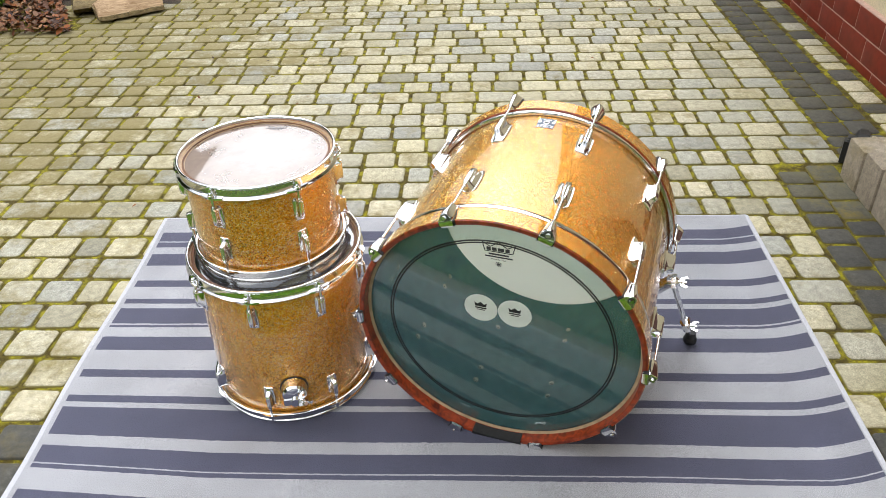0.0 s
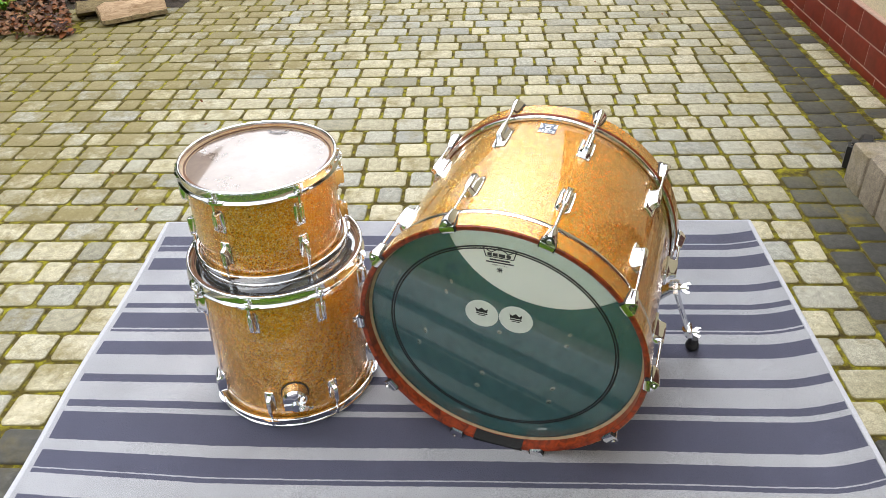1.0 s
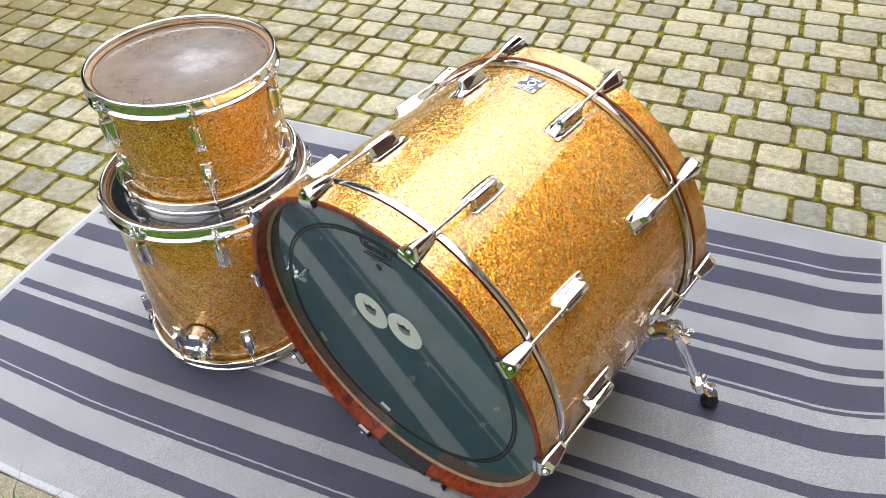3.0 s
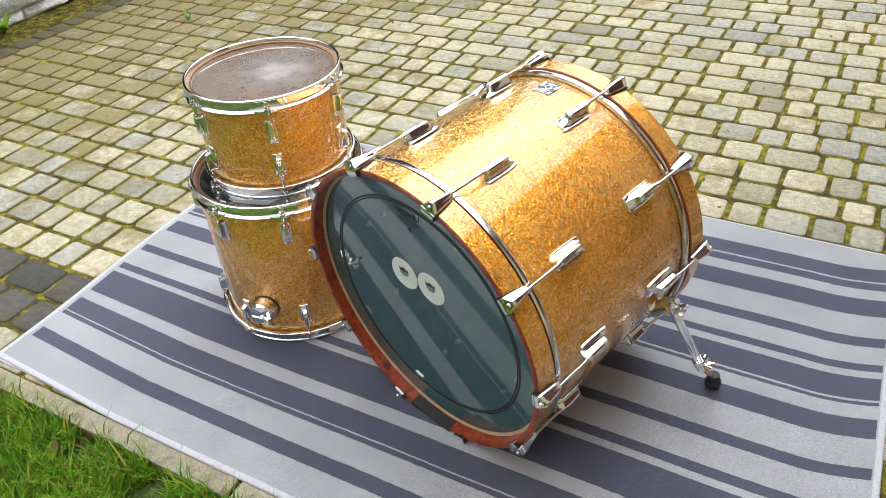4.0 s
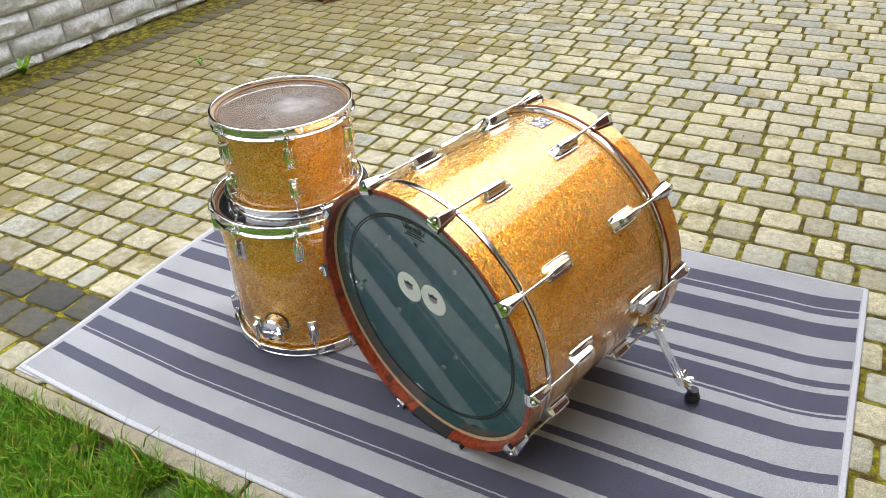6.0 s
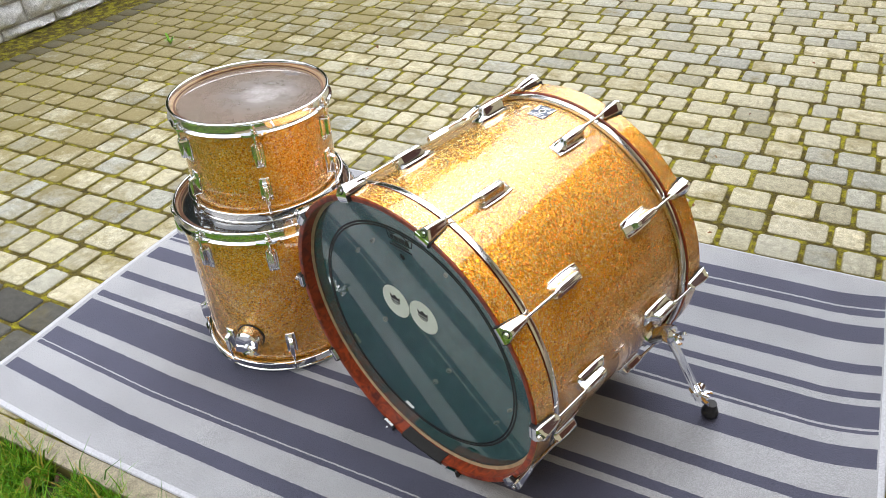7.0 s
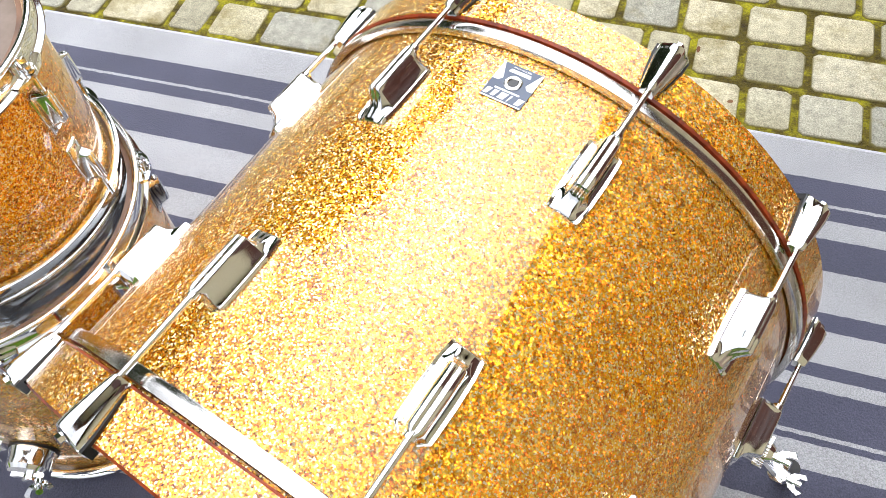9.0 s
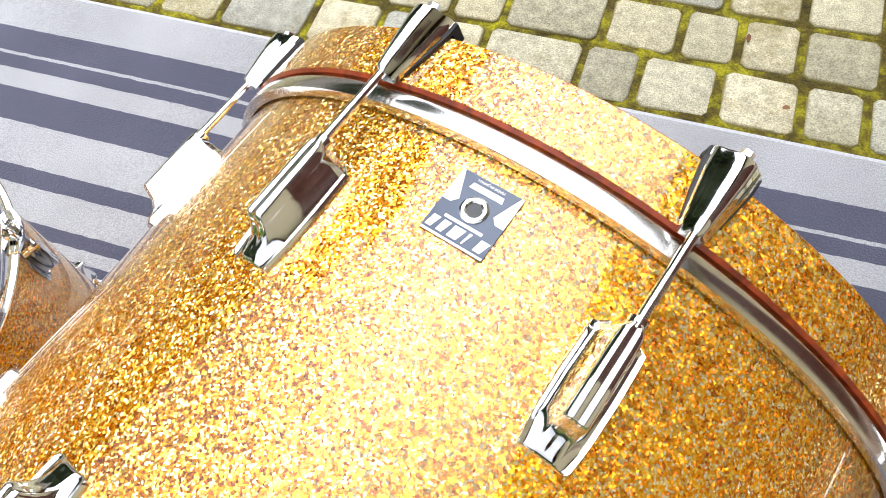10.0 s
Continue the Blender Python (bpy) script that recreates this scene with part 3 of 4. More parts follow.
# ---- house on the other side: stucco over a red tiled plinth ----
house = thing("house", "cream stucco house with red tiled plinth and brown roof", "house", pose(0, 0, 0), kind="structure")
HX, HY0, HY1 = 1.70, -7.0, 10.0
part("plinth_core", box(HX + 0.002, HX + 0.6, HY0, HY1, -0.1, 0.240), GROUT, house)
part("wall", box(HX + 0.03, 8.0, HY0, HY1, 0.240, 2.6), STUCCO, house, "rough cream stucco wall")
door = part("door", box(HX + 0.012, HX + 0.028, 1.20, 2.10, 0.245, 2.25, 0.003), BROWN_BOARDS, house, "brown wooden house door")
for z0, z1 in ((0.40, 1.05), (1.15, 2.10)):
    for y0 in (1.29, 1.69):
        part("door_panel", box(HX + 0.004, HX + 0.011, y0, y0 + 0.32, z0, z1, 0.004), BROWN_BOARDS, door)
bm = bmesh.new()
vs = [bm.verts.new(p) for p in ((HX - 0.35, HY0 - 0.3, 2.55), (HX - 0.35, HY1 + 0.3, 2.55), (4.8, HY1 + 0.3, 4.5), (4.8, HY0 - 0.3, 4.5), (8.4, HY0 - 0.3, 2.55), (8.4, HY1 + 0.3, 2.55))]
bm.faces.new((vs[0], vs[1], vs[2], vs[3]))
bm.faces.new((vs[3], vs[2], vs[5], vs[4]))
low = bmesh.ops.extrude_face_region(bm, geom=bm.faces[:])
bmesh.ops.translate(bm, vec=(0, 0, 0.12), verts=[g for g in low["geom"] if isinstance(g, bmesh.types.BMVert)])
part("roof", bm, ROOF, house, "brown pitched roof", smooth=False)
for row, (z0, z1) in enumerate(((-0.02, 0.030), (0.036, 0.132), (0.138, 0.236))):
    y = 2.20 - (0.13 if row % 2 else 0.0)
    while y < 6.4:
        a, b = max(y + 0.003, 2.17), min(y + 0.247, HY1)
        if b - a > 0.05:
            part("tile", box(HX, HX + 0.02, a, b, z0, z1, 0.002), PLINTH, house)
        y += 0.25

# ---- unseen brown board wall, added at the yard end for chrome to mirror ----
end_wall = thing("wall_north", "unseen dark brown boarded wall added at the yard end", "wall", pose(0, 0, 0), kind="structure")
part("wall_core", box(-2.9, 1.69, 9.06, 9.3, -0.1, 2.25), BROWN_BOARDS, end_wall)
for i in range(15):
    part("board", box(-2.9, 1.69, 9.035, 9.058, 0.02 + 0.148 * i, 0.162 + 0.148 * i, 0.004), BROWN_BOARDS, end_wall)

# ---- rug ----
DARK = [(1.820, 1.770), (1.764, 1.738), (1.702, 1.643), (1.571, 1.5415), (1.488, 1.467), (1.447, 1.384), (1.378, 1.369), (1.332, 1.281),
        (1.208, 1.181), (1.118, 1.095), (1.078, 0.990), (0.957, 0.907), (0.9035, 0.892), (0.836, 0.803)]
RUG_FAR, RUG_NEAR = 1.900, 0.728


def rug_x(y, side):
    return 0.906 + 0.012 * (1.9 - y) if side > 0 else -0.902 + 0.02 * (1.9 - y) / 1.2 + 0.004 * math.sin(y * 9)


def rug_point(u, y):
    """u from 0 to 1 across; stripes swing towards the far side by the right border."""
    x = rug_x(y, -1) * (1 - u) + rug_x(y, 1) * u
    swing = 0.026 * max(0.0, (u - 0.93) / 0.07) ** 1.6 * min(1.0, max(0.0, (1.89 - y) / 0.05))
    drift = 0.004 * noise.noise((u * 5, y * 3, 1.0)) + 0.0012 * noise.noise((u * 160, y * 40, 9.0))
    skew = 0.020 * max(0.0, 1 - u / 0.22) * min(1.0, max(0.0, (1.3 - y) / 0.4))
    edge = min(1.0, max(0.0, (RUG_FAR - y) / 0.02)) * min(1.0, max(0.0, (y - RUG_NEAR) / 0.02))
    lift = 0.0022 * noise.noise((u * 4, y * 2.5, 5.0)) + 0.010 * max(0, (u - 0.96) / 0.04) ** 2 * abs(noise.noise((0.3, y * 2.2, 2)))
    return Vector((x, y + skew + swing * edge + drift * edge, 0.0085 + lift))


rug = thing("rug", "grey flat rug with dark slate stripes on the paving", "rug", pose(0, 0, 0))
cuts = sorted({RUG_NEAR, RUG_FAR, *[v for s in DARK for v in s]})
ys = []
for a, b in zip(cuts, cuts[1:]):
    n = max(1, int((b - a) / 0.02))
    ys += [a + (b - a) * i / n for i in range(n)]
ys.append(RUG_FAR)
NU = 420
verts = [rug_point(i / NU, y) for y in ys for i in range(NU + 1)]
faces, mats = [], []
for j in range(len(ys) - 1):
    mid = (ys[j] + ys[j + 1]) / 2
    dark = any(b < mid < a for a, b in DARK)
    for i in range(NU):
        k = j * (NU + 1) + i
        faces.append((k, k + 1, k + NU + 2, k + NU + 1))
        mats.append(1 if dark and 3 < i < NU - 2 else 0)
me = bpy.data.meshes.new("woven_top")
me.from_pydata(verts, [], faces)
me.materials.append(PILE_LIGHT)
me.materials.append(PILE_DARK)
me.polygons.foreach_set("material_index", mats)
part("woven_top", finish(me), None, rug, "looped pile in light grey and dark slate stripes")
part("backing", box(-0.89, 0.90, 0.735, 1.893, 0.0005, 0.0045), BINDING, rug)


def piping(path, r, name):
    secs = []
    for i, p in enumerate(path):
        d = (path[min(i + 1, len(path) - 1)] - path[max(i - 1, 0)]).normalized()
        side = d.cross(Vector((0, 0, 1))).normalized()
        secs.append([p + r * (math.cos(t) * side * 1.3 + math.sin(t) * Vector((0, 0, 0.75))) for t in (2 * math.pi * q / 8 for q in range(8))])
    part(name, loft(secs), BINDING, rug, "rounded light grey sewn edge")


for u in (0.0, 1.0):
    piping([rug_point(u, RUG_NEAR + (RUG_FAR - RUG_NEAR) * i / 50) - Vector((0, 0, 0.003)) for i in range(51)], 0.0058, "edge_binding")
piping([rug_point(i / 60, RUG_NEAR) - Vector((0, 0, 0.003)) for i in range(61)], 0.0058, "edge_binding")
piping([rug_point(i / 60, RUG_FAR) - Vector((0, 0, 0.003)) for i in range(61)], 0.0045, "edge_binding")


# ---- drum hardware ----
def lug_section(w, rim, rib, y):
    """Raised rims along both edges, hollow flanks and a rounded rib with a fine groove on top."""
    half = [(1, -0.0012, 0), (1, 0.80, 0), (0.955, 1.0, 0), (0.89, 0.94, 0), (0.80, 0.80, 0.02), (0.66, 0.85, 0.16), (0.54, 0.9, 0.38), (0.46, 0.95, 0.62),
            (0.42, 1, 0.80), (0.34, 1, 0.93), (0.22, 1, 0.985), (0.12, 1, 0.985), (0.08, 1, 0.955)]
    pts = [(-a, b, c) for a, b, c in half] + [(0, 1, 0.95)] + half[::-1]
    return [(w * a, y, b if b < 0 else rim * b + rib * c) for a, b, c in pts]


def lug_mesh(length, w, h, name="lug"):
    """A bridge lug: scooped nose at y=0, rod end at y=length; its foot lies in z=0."""
    rim = h * 0.20
    secs = [(0.0, 0.80, 0.45, 0.0), (0.012, 0.85, 0.85, 0.02), (0.04, 0.87, 1.0, 0.05), (0.10, 0.90, 1.0, 0.11), (0.16, 0.93, 1.0, 0.22), (0.205, 0.95, 1.0, 0.42), (0.235, 0.96, 1.0, 0.70),
            (0.255, 0.965, 1.0, 0.92), (0.275, 0.97, 1.0, 1.0), (0.55, 1.0, 1.0, 1.0), (0.86, 0.97, 1.0, 1.0), (0.93, 0.95, 0.95, 0.99), (0.955, 0.78, 0.7, 0.98), (0.985, 0.60, 0.5, 0.97), (1.0, 0.52, 0.4, 0.94)]
    bm = loft([lug_section(w * a, rim * b, (h - rim * b) * c, length * t) for t, a, b, c in secs])
    add_rod(bm, (0, length * 0.96, h * 0.74), (0, length * 1.035, h * 0.74), h * 0.21, 14)
    me = bpy.data.meshes.new(name)
    bmesh.ops.recalc_face_normals(bm, faces=bm.faces)
    bm.to_mesh(me)
    bm.free()
    me.materials.append(CHROME)
    return finish(me, True, 48)


def claw_meshes():
    """Claw over the hoop: slanted front face at y<0, nose towards +y; z=0 is the hoop's outer face."""
    def sec(w, h, y, slant=0.0):
        pts = [(-1, 0.0), (-1, 0.22), (-0.95, 0.33), (-0.80, 0.46), (-0.64, 0.60), (-0.50, 0.78), (-0.34, 0.92), (-0.15, 1.0)]
        pts += [(-a, b) for a, b in pts[::-1]]
        return [(w * a, y + slant * h * b, 0.0012 + h * b) for a, b in pts]
    front = -0.0068
    bm = loft([sec(0.0118, 0.0150, front - 0.0003, 0.34), sec(0.0132, 0.0168, front, 0.34), sec(0.0136, 0.0172, front + 0.0010, 0.34), sec(0.0126, 0.0168, 0.009), sec(0.0106, 0.0150, 0.022), sec(0.0084, 0.0128, 0.035), sec(0.0070, 0.0116, 0.0415), sec(0.0060, 0.0096, 0.0432)])
    add_loft(bm, [[(-0.0137, front, 0.0035), (0.0137, front, 0.0035), (0.0137, -0.0006, 0.0035), (-0.0137, -0.0006, 0.0035)],
                  [(-0.0134, front - 0.0006, 0.0), (0.0134, front - 0.0006, 0.0), (0.0134, -0.0006, 0.0), (-0.0134, -0.0006, 0.0)],
                  [(-0.0128, front - 0.0006, -0.0052), (0.0128, front - 0.0006, -0.0052), (0.0128, -0.0006, -0.0052), (-0.0128, -0.0006, -0.0052)],
                  [(-0.0112, front + 0.0006, -0.0098), (0.0112, front + 0.0006, -0.0098), (0.0112, -0.0006, -0.0098), (-0.0112, -0.0006, -0.0098)]])
    face = Vector((0, -1, 0.34)).normalized()
    mid = Vector((0, front + 0.34 * 0.0082, 0.0094))
    out = []
    for nm, b, mat in (("claw", bm, CHROME), ("tension_rod", None, CHROME), ("rod_end", None, CHROME), ("gasket", None, BLACK), ("recess_shade", None, INK_AND_SHADE)):
        if nm == "rod_end":
            b = rod(mid, mid + face * 0.0050, 0.0037, 6)
            add_rod(b, mid + face * 0.0006, mid + face * 0.0016, 0.0050, 18)
        # proud black disc whose colour stands in for shade in the socket
        if nm == "recess_shade":
            b = rod(mid - face * 0.0010, mid + face * 0.0007, 0.0064, 22)
        if nm == "tension_rod":
            b = rod((0, 0.036, 0.0078), (0, 0.120, 0.0074), 0.0026, 12)
            for q in range(30):
                add_rod(b, (0, 0.0665 + q * 0.0015, 0.0076), (0, 0.0674 + q * 0.0015, 0.0076), 0.0030, 10)
        if nm == "gasket":
            b = loft([[(-w, y, -0.0005), (w, y, -0.0005), (w, y, 0.0021), (-w, y, 0.0021)] for y, w in ((-0.0058, 0.0152), (0.003, 0.0150), (0.020, 0.0122), (0.036, 0.0086))])
            add_loft(b, [[(-0.0150, -0.0064, z), (0.0150, -0.0064, z), (0.0150, -0.0004, z), (-0.0150, -0.0004, z)] for z in (-0.0088, 0.0018)])
        me = bpy.data.meshes.new(nm)
        bmesh.ops.recalc_face_normals(b, faces=b.faces)
        b.to_mesh(me)
        b.free()
        me.materials.append(mat)
        out.append(finish(me, True, 40))
    return out


def wing_nut(r=0.006, span=0.017):
    """A wing nut along +y."""
    bm = rod((0, 0, 0), (0, 0.012, 0), r, 14)
    add_rod(bm, (0, 0.012, 0), (0, 0.022, 0), r * 0.72, 14)
    for s in (-1, 1):
        pts = [(s * r * 0.6, 0.002), (s * span * 0.7, 0.008), (s * span, 0.022), (s * span * 0.62, 0.027), (s * span * 0.52, 0.018), (s * r * 0.6, 0.014)]
        add_loft(bm, [[(x, y, -0.0022) for x, y in pts], [(x, y, 0.0022) for x, y in pts]])
    return bm


# ---- bass drum ----
BC = Vector((0.1244, 0.9947, 0.2901))
BN = Vector((0.2948, 0.9542, 0.0498)).normalized()
BR = BN.cross(Vector((0, 0, 1))).normalized()
BU = BR.cross(BN)
BASS = Matrix.Translation(BC) @ Matrix((BR, BN, BU)).transposed().to_4x4()
RS, RH, BL = 0.2794, 0.2890, 0.473
bass = thing("bass_drum", "gold sparkle bass drum with red wooden hoops and clear head", "bass drum", BASS)


def round_frame(angle, radius, y, flip=False):
    """A frame on the drum's outside: z outwards, y along the axis (turned round for the far side)."""
    a = radians(angle)
    m = Matrix.Translation((radius * math.sin(a), y, radius * math.cos(a))) @ Matrix.Rotation(a, 4, "Y")
    return m @ Matrix.Rotation(math.pi, 4, "Z") if flip else m


part("shell", lathe([(RS, 0.030), (RS, BL - 0.030), (RS - 0.0005, BL - 0.028), (RS - 0.0005, 0.028)], 160, "Y"), SPARKLE, bass, "gold glitter wrap under a clear glossy sheet")
part("shell_inside", lathe([(RS - 0.0007, 0.029), (RS - 0.0007, BL - 0.029), (RS - 0.008, BL - 0.026), (RS - 0.008, 0.026)], 128, "Y"), INNER_DARK, bass, "dark painted inside of the shell")
seam = part("wrap_seam", box(-0.0008, 0.0008, 0.06, BL - 0.06, -0.0002, 0.0006), SPARKLE, bass, m=round_frame(-62, RS, 0))
for far in (False, True):
    y0, y1 = (0.427, 0.469) if far else (-0.003, 0.041)
    s = -1 if far else 1
    face = 0.471 if far else 0.002
    part("hoop", lathe([(RH - 0.0018, y0 + 0.0006), (RH, y0 + 0.0024), (RH, y1 - 0.0024), (RH - 0.0018, y1 - 0.0006), (RH - 0.0082, y1 - 0.0006), (RH - 0.0105, y1 - 0.002), (RH - 0.0105, y0 + 0.002), (RH - 0.0082, y0 + 0.0006)], 160, "Y"), HOOP_WOOD, bass, "red-brown stained wooden hoop")
    part("inlay", lathe([(RH + 0.0006, y0 + 0.0026), (RH + 0.0006, y1 - 0.0026), (RH - 0.001, y1 - 0.0022), (RH - 0.001, y0 + 0.0022)], 160, "Y"), SPARKLE, bass, "gold sparkle inlay round the hoop")
    ra, rb = (y0 - 0.0135, y0 - 0.0015) if far else (y1 + 0.0015, y1 + 0.0135)
    part("head_ring", lathe([(RH - 0.004, ra), (RH - 0.0016, ra + 0.0008), (RH - 0.0008, ra + 0.004), (RH - 0.0008, rb - 0.002), (RH - 0.002, rb), (RS + 0.0012, rb), (RS + 0.0012, ra)], 160, "Y"), STEEL, bass, "bright aluminium head ring")
    yh = face + s * 0.021
    if far:
        part("far_head", disc(RH - 0.0097, 128, "Y", yh), FAR_HEAD, bass, "cream coated drum head", recalc=False)
    else:
        head = part("clear_head", disc(RH - 0.0107, 128, "Y", yh), FILM, bass, "clear glossy head with two black rings", recalc=False)
        part("underlay", disc(RH - 0.012, 128, "Y", yh + 0.0012, 0.2295), FILM_RING, head, recalc=False)
        for r0, r1 in ((0.2305, 0.2272), (0.2256, 0.2226)):
            part("ring_line", lathe([(r0, yh - 0.0002), (r0, yh - 0.0006), (r1, yh - 0.0006), (r1, yh - 0.0002)], 128, "Y"), INK_AND_SHADE, head, "thin black printed ring")
        part("glue_collar", lathe([(RH - 0.0108, yh - 0.003), (RH - 0.0165, yh - 0.0008), (RH - 0.0165, yh - 0.0003), (RH - 0.0108, yh - 0.0003)], 128, "Y"), TAN, head, "tan collar at the rim of the head")
        for px, pz in ((-0.0365, 0.0635), (0.0310, 0.0640)):
            p = part("patch", lathe([(0.0001, yh - 0.0009), (0.0326, yh - 0.0009), (0.0332, yh - 0.0004), (0.0001, yh - 0.0004)], 40, "Y"), PATCH, head, "round white stick-on patch", m=Matrix.Translation((px, 0, pz)))
            bm = bmesh.new()
            add_poly(bm, [(-0.011, 0.004), (-0.0125, 0.014), (-0.007, 0.0095), (0, 0.0155), (0.007, 0.0095), (0.0125, 0.014), (0.011, 0.004)], yh - 0.0012, yh - 0.0010)
            add_poly(bm, [(-0.0115, -0.001), (0.0115, -0.001), (0.0115, 0.002), (-0.0115, 0.002)], yh - 0.0012, yh - 0.0010)
            add_poly(bm, [(-0.008, -0.005), (0.008, -0.005), (0.008, -0.0032), (-0.008, -0.0032)], yh - 0.0012, yh - 0.0010)
            part("print", bm, INK_AND_SHADE, p, smooth=False)
        # crown mark with bars of small print
        bm = bmesh.new()
        pz = 0.208
        crown = [(-0.026, -0.002), (-0.031, 0.017), (-0.016, 0.0085), (0, 0.020), (0.016, 0.0085), (0.031, 0.017), (0.026, -0.002)]
        for (ax, az_), (bx, bz) in zip(crown, crown[1:] + crown[:1]):
            d = Vector((bx - ax, 0, bz - az_)).normalized()
            nx, nz = -d.z * 0.0009, d.x * 0.0009
            add_poly(bm, [(ax - nx, pz + az_ - nz), (bx - nx, pz + bz - nz), (bx + nx, pz + bz + nz), (ax + nx, pz + az_ + nz)], yh - 0.0006, yh - 0.0003)
        for bx, bw in ((-0.019, 0.008), (-0.0085, 0.009), (0.004, 0.012), (0.0165, 0.008)):
            add_poly(bm, [(bx - bw / 2, pz), (bx + bw / 2, pz), (bx + bw / 2, pz + 0.0072), (bx - bw / 2, pz + 0.0072)], yh - 0.0006, yh - 0.0003)
        add_poly(bm, [(-0.019, pz - 0.0095), (0.019, pz - 0.0095), (0.019, pz - 0.0060), (-0.019, pz - 0.0060)], yh - 0.0006, yh - 0.0003)
        add_poly(bm, [(-0.026, pz - 0.0150), (0.026, pz - 0.0150), (0.026, pz - 0.0120), (-0.026, pz - 0.0120)], yh - 0.0006, yh - 0.0003)
        for q in range(4):
            a = q * math.pi / 4
            u, w = math.cos(a) * 0.0062, math.sin(a) * 0.0062
            nx, nz = -math.sin(a) * 0.0008, math.cos(a) * 0.0008
            add_poly(bm, [(-u - nx, pz - 0.030 - w - nz), (u - nx, pz - 0.030 + w - nz), (u + nx, pz - 0.030 + w + nz), (-u + nx, pz - 0.030 - w + nz)], yh - 0.0006, yh - 0.0003)
        part("crown_mark", bm, INK_AND_SHADE, head, "black printed crown mark", smooth=False)
        tm = letters("MADE IN U.S.A.", 0.0042, 0.0001)
        tm.materials.append(INK_AND_SHADE)
        part("small_print", tm, None, head, m=Matrix.Translation((0, yh - 0.0005, pz - 0.0195)) @ Matrix.Rotation(math.pi / 2, 4, "X"))

claw_me, trod_me, tend_me, gasket_me, recess_shade_me = claw_meshes()
lug_me = lug_mesh(0.071, 0.0160, 0.0235)
bolt = lathe([(0.0001, 0.0), (0.0062, 0.0), (0.0062, 0.0008), (0.004, 0.0012), (0.0035, 0.0028), (0.0001, 0.003)], 16)
bolt_me = bpy.data.meshes.new("bolt")
bolt.to_mesh(bolt_me)
bolt.free()
bolt_me.materials.append(OLD_STEEL)
for i in range(10):
    ang = -17.5 + 36 * i
    for far in (False, True):
        c = part("claw", claw_me, None, bass, "chrome claw hooked over the hoop", m=round_frame(ang, RH + 0.0006, 0.469 if far else -0.003, far))
        part("tension_rod", trod_me, None, c, "threaded tension rod")
        part("rod_end", tend_me, None, c)
        part("gasket", gasket_me, None, c, "black rubber gasket")
        part("bolt_recess_shade", recess_shade_me, None, c, "black disc painted as the shade inside the bolt hole")
        part("lug", lug_me, None, bass, "chrome bridge lug", m=round_frame(ang, RS - 0.0008, 0.303 if far else 0.181, not far))
        for yb in (0.125, 0.165):
            part("bolt", bolt_me, None, bass, m=round_frame(ang, RS - 0.0082, BL - yb if far else yb) @ Matrix.Rotation(math.pi, 4, "X"))

# pedal pad on the near hoop
bm = bmesh.new()
secs = []
for q in range(9):
    a = radians(169 + 22 * q / 8)
    sx, cz = math.sin(a), math.cos(a)
    secs.append([(r * sx, y, r * cz) for r, y in ((RH + 0.0012, -0.0062), (RH - 0.0112, -0.0062), (RH - 0.0118, 0.018), (RH - 0.0103, 0.018), (RH - 0.0103, -0.0045), (RH + 0.0012, -0.0045))])
part("pedal_pad", loft(secs), BLACK, bass, "black rubber pad glued on the hoop")

# badge with eyelet on top of the shell
badge = part("badge", box(-0.0215, 0.0215, -0.024, 0.022, 0.0, 0.0009, 0.0002), BADGE_DARK, bass, "slate and white maker's badge with steel eyelet", m=round_frame(0, RS + 0.0001, 0.383) @ Matrix.Diagonal((0.85, 0.85, 0.5, 1)))
bm = bmesh.new()


def flat(bm, pts, z0=0.0009, z1=0.0012):
    return add_loft(bm, [[(x, y, z0) for x, y in pts], [(x, y, z1) for x, y in pts]])


flat(bm, [(-0.0212, -0.0237), (0.0212, -0.0237), (0.0212, -0.0222), (-0.0212, -0.0222)])
for s in (-1, 1):
    flat(bm, [(s * 0.0213, 0.018), (s * 0.0213, 0.0215), (s * 0.0195, 0.0215), (s * 0.0120, 0.0030), (s * 0.0155, -0.0010), (s * 0.0213, -0.001), (s * 0.0213, 0.0)][::s])
for x0, x1 in ((-0.020, -0.0135), (-0.0125, -0.006), (-0.005, 0.004), (0.005, 0.0085), (0.013, 0.0205)):
    flat(bm, [(x0, -0.0205), (x1 - 0.0025, -0.0205), (x1, -0.0125), (x0 + 0.0015, -0.0125)])
flat(bm, [(-0.013, -0.0110), (0.013, -0.0110), (0.013, -0.0090), (-0.013, -0.0090)])
flat(bm, [(-0.0115, 0.0125), (0.0115, 0.0125), (0.0105, 0.0165), (-0.0105, 0.0165)])
part("badge_print", bm, BADGE_WHITE, badge, "white printed shapes", smooth=False)
tm = letters("MADE IN JAPAN", 0.0026, 0.0001)
tm.materials.append(BADGE_WHITE)
part("small_print", tm, None, badge, m=Matrix.Translation((0, 0.0192, 0.0011)) @ Matrix.Rotation(math.pi, 4, "Z"))
eye = part("eyelet", lathe([(0.0048, 0.0), (0.0085, 0.0), (0.0088, 0.0012), (0.0075, 0.0024), (0.0058, 0.0024), (0.0048, 0.001)], 32), STEEL, badge, "round steel eyelet", m=Matrix.Translation((0, 0.001, 0.0008)))
# no opening here: a black disc paints the shade inside the eyelet
part("hole", disc(0.0049, 24, "Z", 0.0004), INK_AND_SHADE, eye)

# spurs
SPUR_MAT = BASS.inverted()


